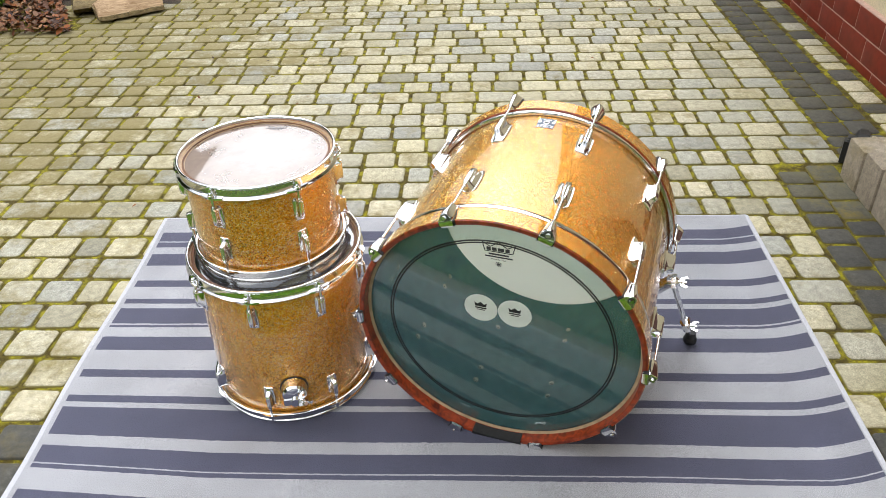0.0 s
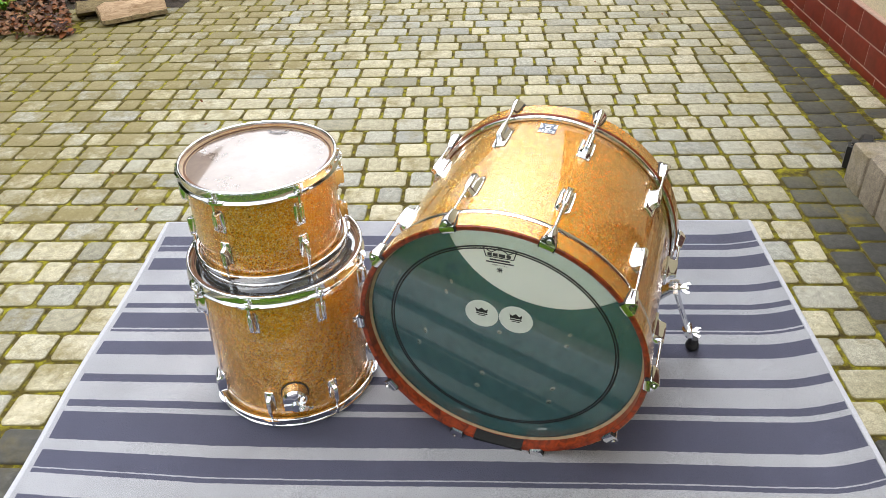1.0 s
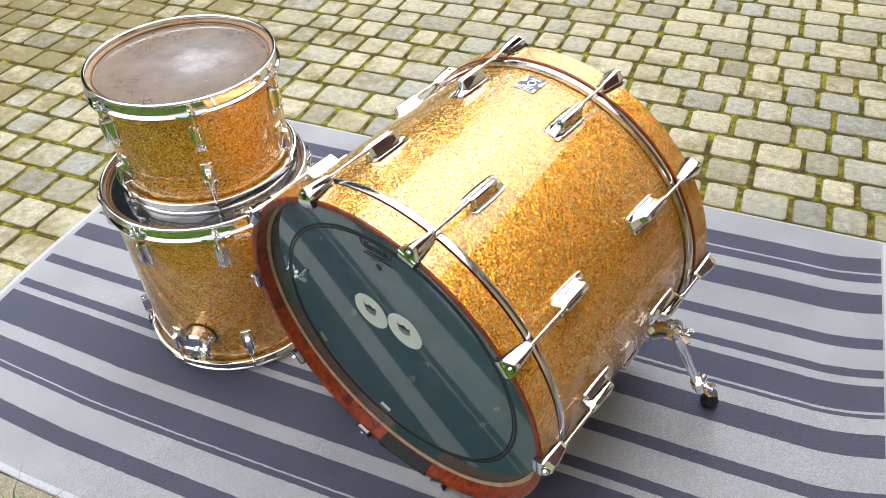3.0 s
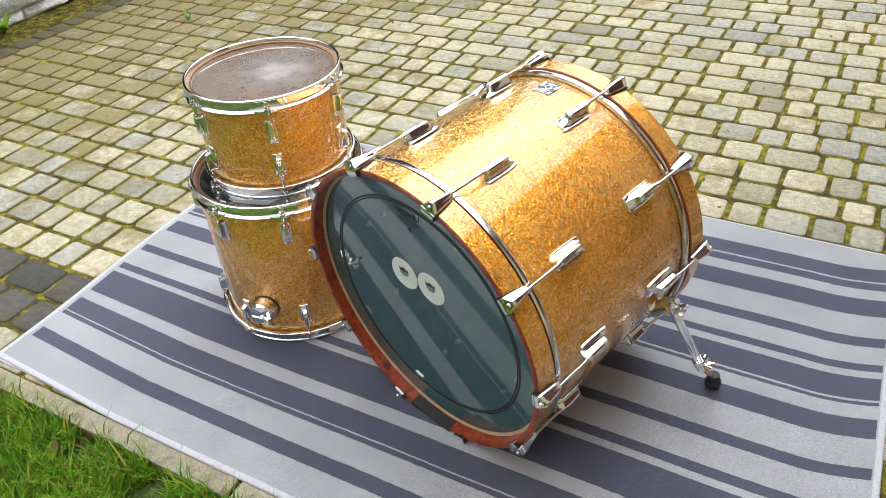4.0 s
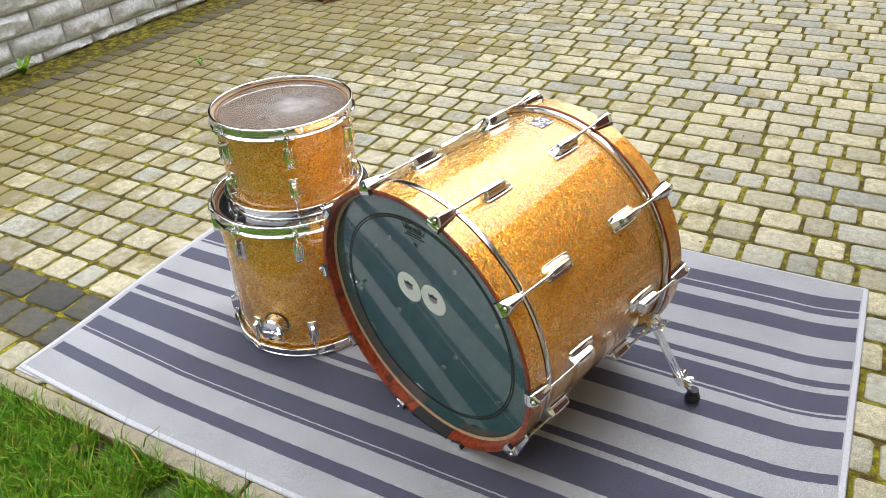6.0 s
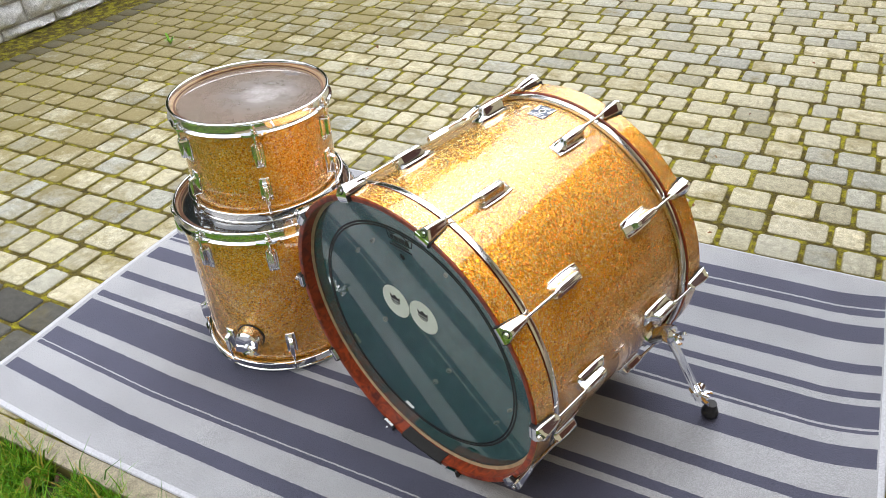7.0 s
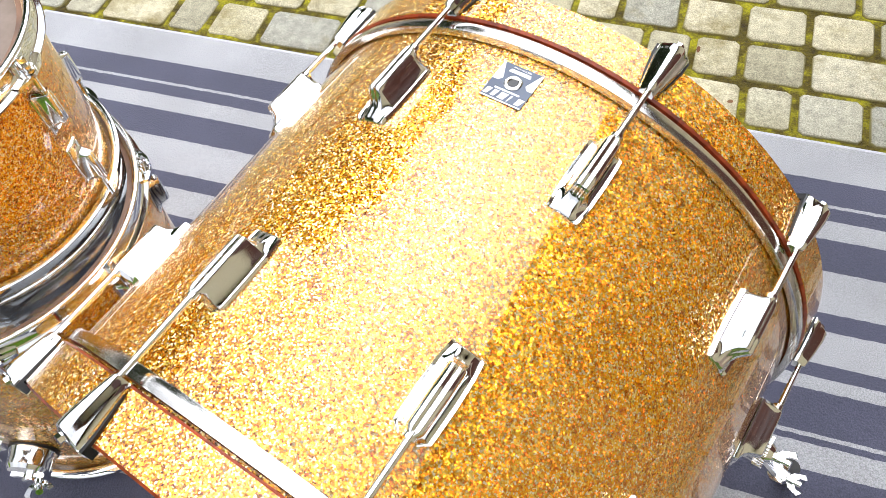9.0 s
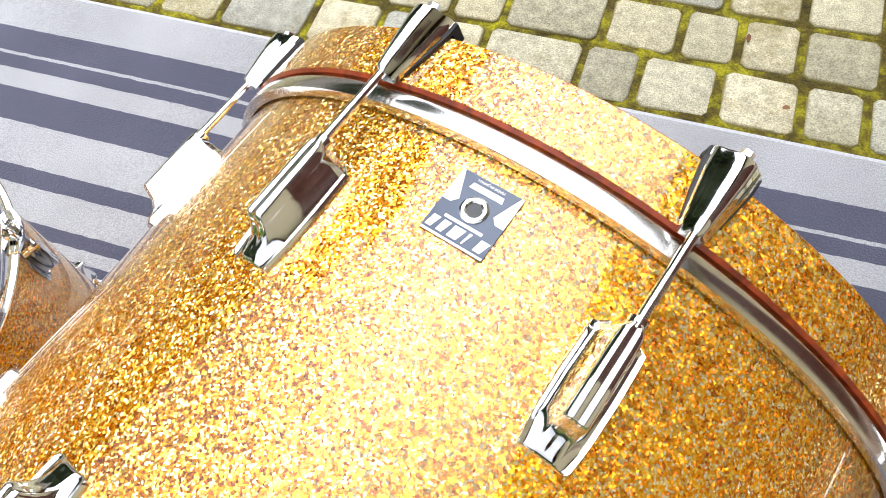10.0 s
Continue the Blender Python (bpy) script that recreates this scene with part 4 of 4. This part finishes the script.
def spur(side):
    """Bracket, upper leg, clamp and rubber foot; in drum coordinates."""
    ang, yb = 107, 0.352
    base = Vector((math.sin(radians(ang)) * (RS - 0.001), yb, math.cos(radians(ang)) * RS))
    out = Vector((math.sin(radians(ang)), 0, math.cos(radians(ang))))
    foot_w = Vector((0.6065, 1.316, 0.020))
    foot = SPUR_MAT @ foot_w
    if side < 0:
        flipm = Matrix.Diagonal((-1, 1, 1, 1))
    else:
        flipm = Matrix.Identity(4)
    b = bmesh.new()
    hub = SPUR_MAT @ Vector((0.522, 1.240, 0.254))
    axis = (SPUR_MAT.to_3x3() @ Vector((0.90, -0.32, 0.14))).normalized()
    u = axis.orthogonal().normalized()
    w = axis.cross(u)
    add_rod(b, base, base + out * 0.006, 0.025, 28, 0.023)
    add_rod(b, base + out * 0.004, hub - axis * 0.010, 0.015, 24, 0.0125)
    add_rod(b, hub - axis * 0.015, hub - axis * 0.006, 0.0150, 28)
    for q in range(30):
        a = 2 * math.pi * q / 30
        off = (math.cos(a) * u + math.sin(a) * w) * 0.0160
        add_rod(b, hub - axis * 0.006 + off, hub + axis * 0.004 + off, 0.0013, 6)
    add_rod(b, hub - axis * 0.006, hub + axis * 0.004, 0.0160, 30)
    add_rod(b, hub + axis * 0.004, hub + axis * 0.009, 0.0120, 24, 0.0080)
    br = part("spur_bracket", b, CHROME, bass, "chrome spur bracket on the shell")
    br.data.transform(flipm)
    knee = SPUR_MAT @ Vector((0.580, 1.285, 0.090))
    b = bmesh.new()
    top = hub - axis * 0.004
    d = (knee - top).normalized()
    sidev = d.cross(axis).normalized()
    for o in (-0.0042, 0.0042):
        add_rod(b, top + sidev * o, knee + sidev * o, 0.0048, 12)
    lg = part("spur_leg", b, CHROME, bass, "chrome folding spur leg")
    lg.data.transform(flipm)
    b = bmesh.new()
    add_rod(b, knee - d * 0.014, knee - d * 0.009, 0.0118, 18)
    add_rod(b, knee - d * 0.009, knee + d * 0.016, 0.0105, 18)
    add_rod(b, knee + d * 0.01, foot + Vector((0, 0, 0.012)), 0.0052, 14)
    add_rod(b, knee - sidev * 0.019, knee + sidev * 0.010, 0.0080, 16)
    cl = part("clamp", b, CHROME, lg, "clamp with sliding rod")
    cl.data.transform(flipm)
    for p, axis_v, host in ((hub + axis * 0.008, axis, br), (knee + axis * 0.008, axis, lg)):
        rot = Vector((0, 1, 0)).rotation_difference(axis_v).to_matrix().to_4x4()
        w = wing_nut(0.0050, 0.0135)
        w.transform(flipm @ Matrix.Translation(p) @ rot @ Matrix.Rotation(radians(28), 4, "Y") @ Matrix.Diagonal((1, 0.8, 1, 1)))
        part("wing_nut", w, CHROME, host, "chrome wing nut")
    ft = bmesh.new()
    bmesh.ops.create_uvsphere(ft, u_segments=18, v_segments=12, radius=0.0165)
    bmesh.ops.scale(ft, vec=(1, 1, 0.9), verts=ft.verts)
    up_l = (SPUR_MAT.to_3x3() @ Vector((0, 0, 1))).normalized()
    add_rod(ft, (0, 0, 0), up_l * 0.022, 0.0150, 18, 0.0110)
    ft.transform(flipm @ Matrix.Translation(foot))
    part("rubber_foot", ft, BLACK, lg, "black rubber foot")


spur(1)


# ---- toms ----
def tom(name, label, centre, radius, z0, z1, count, first, m_turn=0.0, mount=None, film=TOM_FILM):
    t = thing(name, label, "drum", Matrix.Translation((*centre, z0)) @ Matrix.Rotation(radians(m_turn), 4, "Z"))
    H = z1 - z0
    e = 0.0105
    part("shell", lathe([(radius, e), (radius, H - e), (radius - 0.0005, H - e + 0.002), (radius - 0.0005, e - 0.002)], 120), SPARKLE, t, "gold glitter wrap under a clear glossy sheet")
    part("shell_inside", lathe([(radius - 0.0007, e), (radius - 0.0007, H - e), (radius - 0.006, H - e + 0.003), (radius - 0.006, e - 0.003)], 96), SHELL_WOOD, t, "brown wooden inside of the shell")
    prof = [(0.0064 - 0.0034 * math.cos(math.pi * q / 8), -0.0030 * math.sin(math.pi * q / 8)) for q in range(9)] + [(0.0090, 0.0018), (0.0062, 0.0032), (0.0062, 0.0170), (0.0075, 0.0197), (0.0118, 0.0209), (0.0126, 0.0223), (0.0116, 0.0235), (0.0042, 0.0233), (0.0030, 0.0220)]
    lug = lug_mesh(0.052, 0.0115, 0.0185)
    for top in (True, False):
        ring = [(radius + r, (H - 0.0022 - d) if top else (0.0022 + d)) for r, d in prof]
        hp = part("hoop", lathe(ring, 120), CHROME, t, "flanged chrome hoop", angle=58)
        hz = H - (0.0165 if film == CLEAR_FILM else 0.0125) if top else 0.012
        hd = part("head", disc(radius + 0.0028, 96, "Z", hz), film if top else TOM_FILM, t, "worn clear drum head", recalc=False)
        part("head_collar", lathe([(radius + 0.0028, hz), (radius + 0.0028, hz + (0.004 if top else -0.004)), (radius - 0.0075, hz + (0.0012 if top else -0.0012)), (radius - 0.0075, hz + (0.0004 if top else -0.0004))], 96), TAN, hd, "tan collar of the head")
        if top:
            bm = bmesh.new()
            crown = [(-0.020, -0.002), (-0.024, 0.013), (-0.012, 0.0065), (0, 0.015), (0.012, 0.0065), (0.024, 0.013), (0.020, -0.002)]
            for (ax, ay), (bx, by) in zip(crown, crown[1:] + crown[:1]):
                d = Vector((bx - ax, by - ay, 0)).normalized()
                nx, ny = -d.y * 0.0008, d.x * 0.0008
                add_loft(bm, [[(ax - nx, ay - ny, zz), (bx - nx, by - ny, zz), (bx + nx, by + ny, zz), (ax + nx, ay + ny, zz)] for zz in (0.0002, 0.0005)])
            for bx in (-0.014, -0.005, 0.0045, 0.0135):
                add_loft(bm, [[(bx - 0.0035, 0, zz), (bx + 0.0035, 0, zz), (bx + 0.0035, 0.0058, zz), (bx - 0.0035, 0.0058, zz)] for zz in (0.0002, 0.0005)])
            add_loft(bm, [[(-0.010, -0.008, zz), (0.010, -0.008, zz), (0.010, -0.006, zz), (-0.010, -0.006, zz)] for zz in (0.0002, 0.0005)])
            part("crown_mark", bm, GREY_INK, hd, "grey printed crown mark", m=Matrix.Translation((0.012, radius * 0.80, hz)) @ Matrix.Rotation(radians(-4), 4, "Z"), smooth=False)
        for i in range(count):
            a = radians(first + 360 / count * i)
            rad = Vector((math.cos(a), math.sin(a), 0))
            basis = Matrix((Vector((-math.sin(a), math.cos(a), 0)) * (1 if top else -1), Vector((0, 0, 1 if top else -1)), rad)).transposed().to_4x4()
            start = (H - 0.098) if top else 0.098
            part("lug", lug, None, t, "chrome bridge lug", m=Matrix.Translation(rad * (radius - 0.0006) + Vector((0, 0, start))) @ basis)
            s = 1 if top else -1
            zr = (lambda d: H - d) if top else (lambda d: d)
            rr = rad * (radius + 0.0112)
            b = rod(rr + Vector((0, 0, zr(0.050))), rr + Vector((0, 0, zr(0.0115))), 0.0028, 12)
            add_rod(b, rr + Vector((0, 0, zr(0.0200))), rr + Vector((0, 0, zr(0.0173))), 0.0070, 16)
            add_rod(b, rr + Vector((0, 0, zr(0.0173))), rr + Vector((0, 0, zr(0.0130))), 0.0052, 16)
            add_rod(b, rr + Vector((0, 0, zr(0.0130))), rr + Vector((0, 0, zr(0.0050))), 0.0033, 4)
            part("tension_rod", b, CHROME, t, "square-headed tension rod")
            ear = bmesh.new()
            tang = Vector((-math.sin(a), math.cos(a), 0))
            secs = []
            for q, (wd, out_r) in enumerate(((0.024, 0.0125), (0.012, 0.0178), (0.0, 0.0192), (-0.012, 0.0178), (-0.024, 0.0125))):
                c0 = rad * (radius + 0.0055) + tang * wd
                c1 = rad * (radius + out_r - 0.001) + tang * wd
                secs.append([c0 + Vector((0, 0, zr(0.0247))), c1 + Vector((0, 0, zr(0.0247))), c1 + Vector((0, 0, zr(0.0207))), c0 + Vector((0, 0, zr(0.0197)))])
            part("ear", add_loft(ear, secs), CHROME, hp)
    if mount:
        ang, mz = mount
        a = radians(ang)
        rad = Vector((math.cos(a), math.sin(a), 0))
        fr = Matrix.Translation(rad * radius + Vector((0, 0, mz))) @ Matrix((Vector((-math.sin(a), math.cos(a), 0)), Vector((0, 0, 1)), rad)).transposed().to_4x4()
        gk = part("mount_gasket", lathe([(0.0001, -0.002), (0.0305, -0.002), (0.0305, 0.002), (0.0001, 0.002)], 40), BLACK, t, "black gasket under the tom mount", m=fr)
        b = lathe([(0.0001, 0.0), (0.0285, 0.0), (0.0290, 0.004), (0.0262, 0.016), (0.0262, 0.024), (0.0225, 0.029), (0.0001, 0.030)], 40)
        add_rod(b, (0, -0.014, 0.026), (0, -0.014, 0.036), 0.010, 18)
        add_box(b, -0.024, 0.020, -0.0215, -0.0065, 0.016, 0.032)
        mt = part("tom_mount", b, CHROME, t, "round chrome mount with clamp", m=fr)
        w = wing_nut(0.0062, 0.0165)
        w.transform(Matrix.Translation((0.012, -0.014, 0.034)) @ Matrix.Rotation(radians(60), 4, "X") @ Matrix.Rotation(radians(-30), 4, "Z"))
        part("wing_nut", w, CHROME, mt, "chrome wing nut")
    return t


tom("floor_tom", "gold sparkle tom drum standing upright on the rug", (-0.351, 1.232), 0.1778, 0.0095, 0.3745, 8, -50, mount=(-77, 0.095), film=CLEAR_FILM)
tom("rack_tom", "smaller gold sparkle tom drum stacked on another", (-0.364, 1.264), 0.1524, 0.3580, 0.577, 6, -49)

# ---- stone edging with a black camera behind it ----
edging = thing("stone_edging", "row of upright concrete edging stones beside the house", "edging", pose(0, 0, 0), kind="structure")
for i in range(12):
    y1 = 2.165 - i * 0.115
    part("edging_stone", box(1.285 + 0.004 * (i % 3), 1.46, y1 - 0.112, y1, -0.15, 0.140 + 0.004 * ((i * 7) % 3), 0.012), BENCH, edging)
part("terrace_slab", box(1.462, 1.695, 0.8, 2.16, -0.1, 0.128, 0.006), BENCH, edging)

cam = thing("photo_camera", "black photo camera standing behind the edging stones", "camera", pose(1.372, 2.250, 0.0, 0, 0, -24) @ Matrix.Scale(0.72, 4))
part("body", box(-0.062, 0.062, -0.024, 0.024, 0.001, 0.128, 0.009), BLACK, cam)
part("grip", loft([[(-0.074, -0.040, z), (-0.046, -0.046, z), (-0.040, -0.022, z), (-0.040, 0.014, z), (-0.074, 0.016, z)] for z in (0.004, 0.06, 0.112)]), GRIP_RUBBER, cam, "textured rubber hand grip")
hump = loft([[(-w, -f, z), (w, -f, z), (w * 0.9, 0.03, z), (-w * 0.9, 0.03, z)] for w, f, z in ((0.036, 0.040, 0.122), (0.030, 0.040, 0.142), (0.021, 0.026, 0.156))])
part("viewfinder_hump", hump, BLACK, cam, "pentaprism hump with a curved top")
part("mode_dial", rod((0.047, 0.002, 0.127), (0.047, 0.002, 0.138), 0.012, 24), STEEL, cam, "ribbed metal mode dial")
part("shutter_button", rod((-0.056, -0.022, 0.112), (-0.055, -0.024, 0.120), 0.006, 16), STEEL, cam)
lens = part("lens", lathe([(0.001, 0.0), (0.031, 0.0), (0.033, 0.010), (0.033, 0.040), (0.030, 0.042), (0.030, 0.062), (0.027, 0.062), (0.025, 0.050), (0.001, 0.050)], 40), BLACK, cam, "short black lens barrel", m=Matrix.Translation((0, -0.024, 0.064)) @ Matrix.Rotation(math.pi / 2, 4, "X"))
part("lens_ring", lathe([(0.0332, 0.020), (0.0342, 0.020), (0.0342, 0.034), (0.0332, 0.034)], 40), GRIP_RUBBER, lens, "rubber zoom ring")


# ---- split logs and leaf litter ----
def split_log(m, length, r, seed, label):
    lg = thing("split_log", label, "log", m, group="firewood logs")
    rng = np.random.default_rng(seed)
    prof = [(-r, 0.0), (-r * 0.5, r * 0.55), (0.0, r * 0.8), (r * 0.62, r * 0.5), (r, 0.02)]
    secs = []
    for q in range(9):
        x = length * q / 8
        wob = 1 + 0.05 * rng.standard_normal()
        secs.append([(x + 0.01 * rng.standard_normal() * (q in (0, 8)), a * wob, max(0.0, b * wob + 0.006 * rng.standard_normal())) for a, b in prof])
    part("split_face", loft(secs), BARK if seed == 5 else LOG_WOOD, lg, "mossy weathered wood" if seed == 5 else "pale split wood", angle=25)
    b = loft([[(s[0][0], s[0][1] - 0.012, -0.008), (s[0][0], s[0][1] * 1.02, 0.01), (s[0][0], 0.0, -0.002), (s[0][0], -s[0][1] * 1.02, 0.01), (s[0][0], -s[0][1] + 0.012, -0.008), (s[0][0], 0.0, -0.03)] for s in secs])
    part("bark", b, BARK, lg, "rough grey-brown bark")
    return lg


split_log(pose(-1.98, 3.93, 0.035, 8, 0, 33), 0.36, 0.080, 4, "pale split firewood log lying on the paving")
split_log(pose(-2.14, 4.03, 0.035, -14, 0, 30), 0.42, 0.075, 5, "mossy bark-covered firewood log beside leaf litter")
bed = tagged(sheet("flower_bed", -2.86, -1.6, 4.20, 9.0, 0.004, SOIL, 20, 40, 0.03), "dark soil bed covered with dry leaves", "soil", kind="structure")
def scatter(name, label, seed, count, xr, yr, zr, sr, keep):
    """Curled dry leaves, each a small bent blade."""
    rng = np.random.default_rng(seed)
    vs, fs = [], []
    for _ in range(count):
        x, y = rng.uniform(*xr), rng.uniform(*yr)
        if not keep(x, y):
            continue
        s, a, z = rng.uniform(*sr), rng.uniform(0, 6.283), rng.uniform(*zr)
        t1, t2 = rng.uniform(-1.3, 1.3), rng.uniform(-1.3, 1.3)
        k = len(vs)
        for px, py, pz in ((-1, 0, 0), (-0.3, 0.5, 0.12), (0.6, 0.4, 0.1), (1, 0, -0.1), (0.5, -0.45, 0.14), (-0.4, -0.5, 0.1)):
            vs.append((x + s * (px * math.cos(a) - py * math.sin(a)), y + s * (px * math.sin(a) + py * math.cos(a)), z + s * (pz + px * t1 * 0.5 + py * t2 * 0.5)))
        fs.append(tuple(range(k, k + 6)))
    me = bpy.data.meshes.new(name)
    me.from_pydata(vs, [], fs)
    me.materials.append(LEAVES)
    return tagged(new(name, finish(me)), label, "leaves", kind="stuff")


scatter("leaf_litter", "brown dry leaves scattered over the bed", 8, 7000, (-2.85, -1.65), (3.70, 5.6), (0.01, 0.045), (0.010, 0.028), lambda x, y: not (x > -2.12 - 0.6 * (y - 3.9) and y < 4.3))
scatter("lawn_leaves", "crumbs of dry brown leaf lying in the grass", 9, 260, (-1.5, 0.35), (0.15, 0.66), (-0.012, 0.004), (0.004, 0.013), lambda x, y: noise.noise((x * 3, y * 3, 4)) > -0.1)
scatter("yard_leaves", "tiny dry leaf bits lying on the paving", 10, 90, (-2.6, 1.2), (1.95, 5.0), (0.004, 0.006), (0.003, 0.009), lambda x, y: True)

def weed(name, label, x, y, z, count, h, seed):
    rng = np.random.default_rng(seed)
    vs, fs = [], []
    for _ in range(count):
        a, l = rng.uniform(0, 6.283), h * rng.uniform(0.5, 1.0)
        w = l * 0.11
        rise = rng.uniform(0.5, 1.0)
        k = len(vs)
        for t, q in ((0, 0.3), (0.35, 1.0), (0.7, 0.8)):
            for s in (-1, 1):
                r = l * t * 0.8
                vs.append((x + r * math.cos(a) - s * w * q * math.sin(a), y + r * math.sin(a) + s * w * q * math.cos(a), z + l * rise * math.sin(t * 1.7)))
        vs.append((x + l * 0.9 * math.cos(a), y + l * 0.9 * math.sin(a), z + l * rise * 0.85))
        fs += [(k, k + 1, k + 3, k + 2), (k + 2, k + 3, k + 5, k + 4), (k + 4, k + 5, k + 6)]
    me = bpy.data.meshes.new(name)
    me.from_pydata(vs, [], fs)
    me.materials.append(GRASS)
    return tagged(new(name, finish(me)), label, "plant")


weed("wall_weed", "small green weed growing at the foot of the wall", -2.79, 2.18, 0.0, 16, 0.11, 3)
weed("joint_weed", "tiny green weed growing between paving stones", -2.04, 2.60, 0.0, 9, 0.05, 5)
weed("bed_plant", "green strap-leaved plant in the leaf-covered bed", -2.62, 4.12, 0.0, 14, 0.16, 6)

# ---- trees mirrored in the heads; unseen hedges added to darken the chrome ----
def leaf_wall(name, label, seed, count, xr, yr, top, size):
    rng = np.random.default_rng(seed)
    vs, fs = [], []
    for _ in range(count):
        x, y = rng.uniform(*xr), rng.uniform(*yr)
        lim = top * (0.8 + 0.4 * noise.noise((x * 0.35, y * 0.35, seed)))
        z = lim * rng.uniform(0, 1)
        s = rng.uniform(*size)
        k = len(vs)
        for _q in range(4):
            d = rng.standard_normal(3) * s
            vs.append((x + d[0], y + d[1], max(0.0, z + d[2])))
        fs += [(k, k + 1, k + 2), (k, k + 2, k + 3)]
    me = bpy.data.meshes.new(name)
    me.from_pydata(vs, [], fs)
    me.materials.append(HEDGE)
    return tagged(new(name, finish(me, False)), label, "hedge", kind="stuff")


leaf_wall("trees", "dense dark garden trees behind the block wall", 11, 22000, (-10, -6), (-2, 9), 4.2, (0.15, 0.4))
leaf_wall("tall_trees", "tall dark trees at the corner of the garden", 14, 16000, (-10, -5.6), (8, 12.2), 11.0, (0.2, 0.45))
leaf_wall("unseen_far_hedge", "unseen dark green hedge added beyond the yard", 12, 11000, (-14, 14), (15.5, 17), 3.4, (0.15, 0.35))
leaf_wall("unseen_garden_hedge", "unseen dark green hedge added behind the lawn", 13, 15000, (-14, 14), (-15, -13), 4.0, (0.15, 0.35))


# ---- paving stones ----
def paver_geo(w, d, seed, top=0.0):
    """Vertices and faces of one stone with rounded corners and a worn edge, centred."""
    r = random.Random(seed)
    c = 0.009

    def ring(inset, z, jit):
        pts = []
        for sx, sy in ((1, 1), (-1, 1), (-1, -1), (1, -1)):
            hx, hy = w / 2 - inset, d / 2 - inset
            k = max(0.004, c - inset * 0.4)
            two = [(sx * hx, sy * (hy - k)), (sx * (hx - k), sy * hy)]
            if sx * sy < 0:
                two.reverse()
            pts += [(x + r.uniform(-jit, jit), y + r.uniform(-jit, jit), z) for x, y in two]
        return pts
    vs = ring(0.0055, top, 0.001) + ring(0.0013, top - 0.0035, 0.0014) + ring(0.0, top - 0.03, 0.0)
    fs = [tuple(range(8))]
    for b in (0, 8):
        fs += [(b + i, b + 8 + i, b + 8 + (i + 1) % 8, b + (i + 1) % 8) for i in range(8)]
    return vs, fs


def paver_mesh(w, d, seed, mat):
    vs, fs = paver_geo(w, d, seed)
    me = bpy.data.meshes.new("paver")
    me.from_pydata(vs, [], fs)
    me.materials.append(mat)
    return finish(me, True, 50)


def tilt(x, y, rr):
    return pose(x, y, 0.0015 * rr.uniform(-1, 1), rr.uniform(-0.5, 0.5), rr.uniform(-0.5, 0.5), rr.uniform(-0.8, 0.8) + 180 * rr.randint(0, 1))


PITCH, ROW0 = 0.1088, 1.047
WIDTHS = (0.088, 0.117, 0.158)
kinds = {(w, dk): [paver_mesh(w - 0.0090, PITCH - 0.0090, 10 * i + j, PAVER_DARK if dk else PAVER) for j in range(4)] for i, w in enumerate(WIDTHS) for dk in (0, 1)}
rr = random.Random(5)
spots = []
row = -3
while ROW0 + row * PITCH < 8.8:
    yc = ROW0 + (row + 0.5) * PITCH
    x = -2.535
    lim = 1.085 if yc < 2.29 else 1.335
    widths = []
    while sum(widths) < lim - x - 0.03:
        widths.append(rr.choices(WIDTHS, (0.3, 0.42, 0.28))[0])
    while sum(widths) > lim - x + 0.004:
        big = max(widths)
        if big > WIDTHS[0]:
            widths[widths.index(big)] = WIDTHS[WIDTHS.index(big) - 1]
        else:
            widths.pop()
    slack = (lim - x - sum(widths)) / len(widths)
    for w in widths:
        x += slack
        if not (x > -0.84 and x + w < 0.86 and 0.80 < yc < 1.82) and not (x < -2.15 - 0.9 * (yc - 3.9) and yc > 3.72) and not (x < -1.65 and yc > 4.2):
            spots.append((x + w / 2, yc, w, 1 if row in (-2, -1) else 0, 0))
        x += w
    row += 1
# dark columns along both sides, and the pale strip by the house
for x0, ya, yb, dk, wd in ((1.090, 0.8, 2.245, 1, 0), (1.194, 0.8, 2.245, 1, 0), (1.345, 2.25, 8.8, 1, 0), (1.449, 2.25, 8.8, 1, 0), (1.570, 2.20, 8.8, 0, 1), (-2.645, 0.9, 3.9, 1, 0)):
    y = ya + rr.uniform(0, 0.05)
    while y < yb - 0.08:
        w = rr.choice(WIDTHS[:2])
        if y + w > yb:
            w = WIDTHS[0]
        spots.append((x0 + 0.05, y + w / 2, w, 1 if dk or (wd and x0 > 0 and rr.random() < 0.5) else 0, 1))
        y += w
near = sorted(spots, key=lambda s: (s[0] - 0.0) ** 2 + (s[1] - 2.0) ** 2)
vs, fs, vd, fd = [], [], [], []
for i, (x, y, w, dk, turned) in enumerate(near):
    m = tilt(x, y, rr)
    if turned:
        m = m @ Matrix.Rotation(math.pi / 2, 4, "Z")
    if i < 300:
        part("paver", kinds[(w, dk)][i % 4], None, pavement, m=m)
    else:
        gv, gf = paver_geo(w - 0.0090, PITCH - 0.0090, i)
        tv, tf = (vd, fd) if dk else (vs, fs)
        k = len(tv)
        tv += [tuple(m @ Vector(p)) for p in gv]
        tf += [tuple(k + q for q in f) for f in gf]
for nm, a, b, mat, lab in (("far_pavers", vs, fs, PAVER_FAR, "worn pale concrete paving stones"), ("far_dark_pavers", vd, fd, PAVER_DARK_FAR, "dark grey paving stones")):
    me = bpy.data.meshes.new(nm)
    me.from_pydata(a, [], b)
    me.materials.append(mat)
    ob = part(nm, finish(me, True, 50), None, pavement, lab)
    ob["kind"] = "stuff"
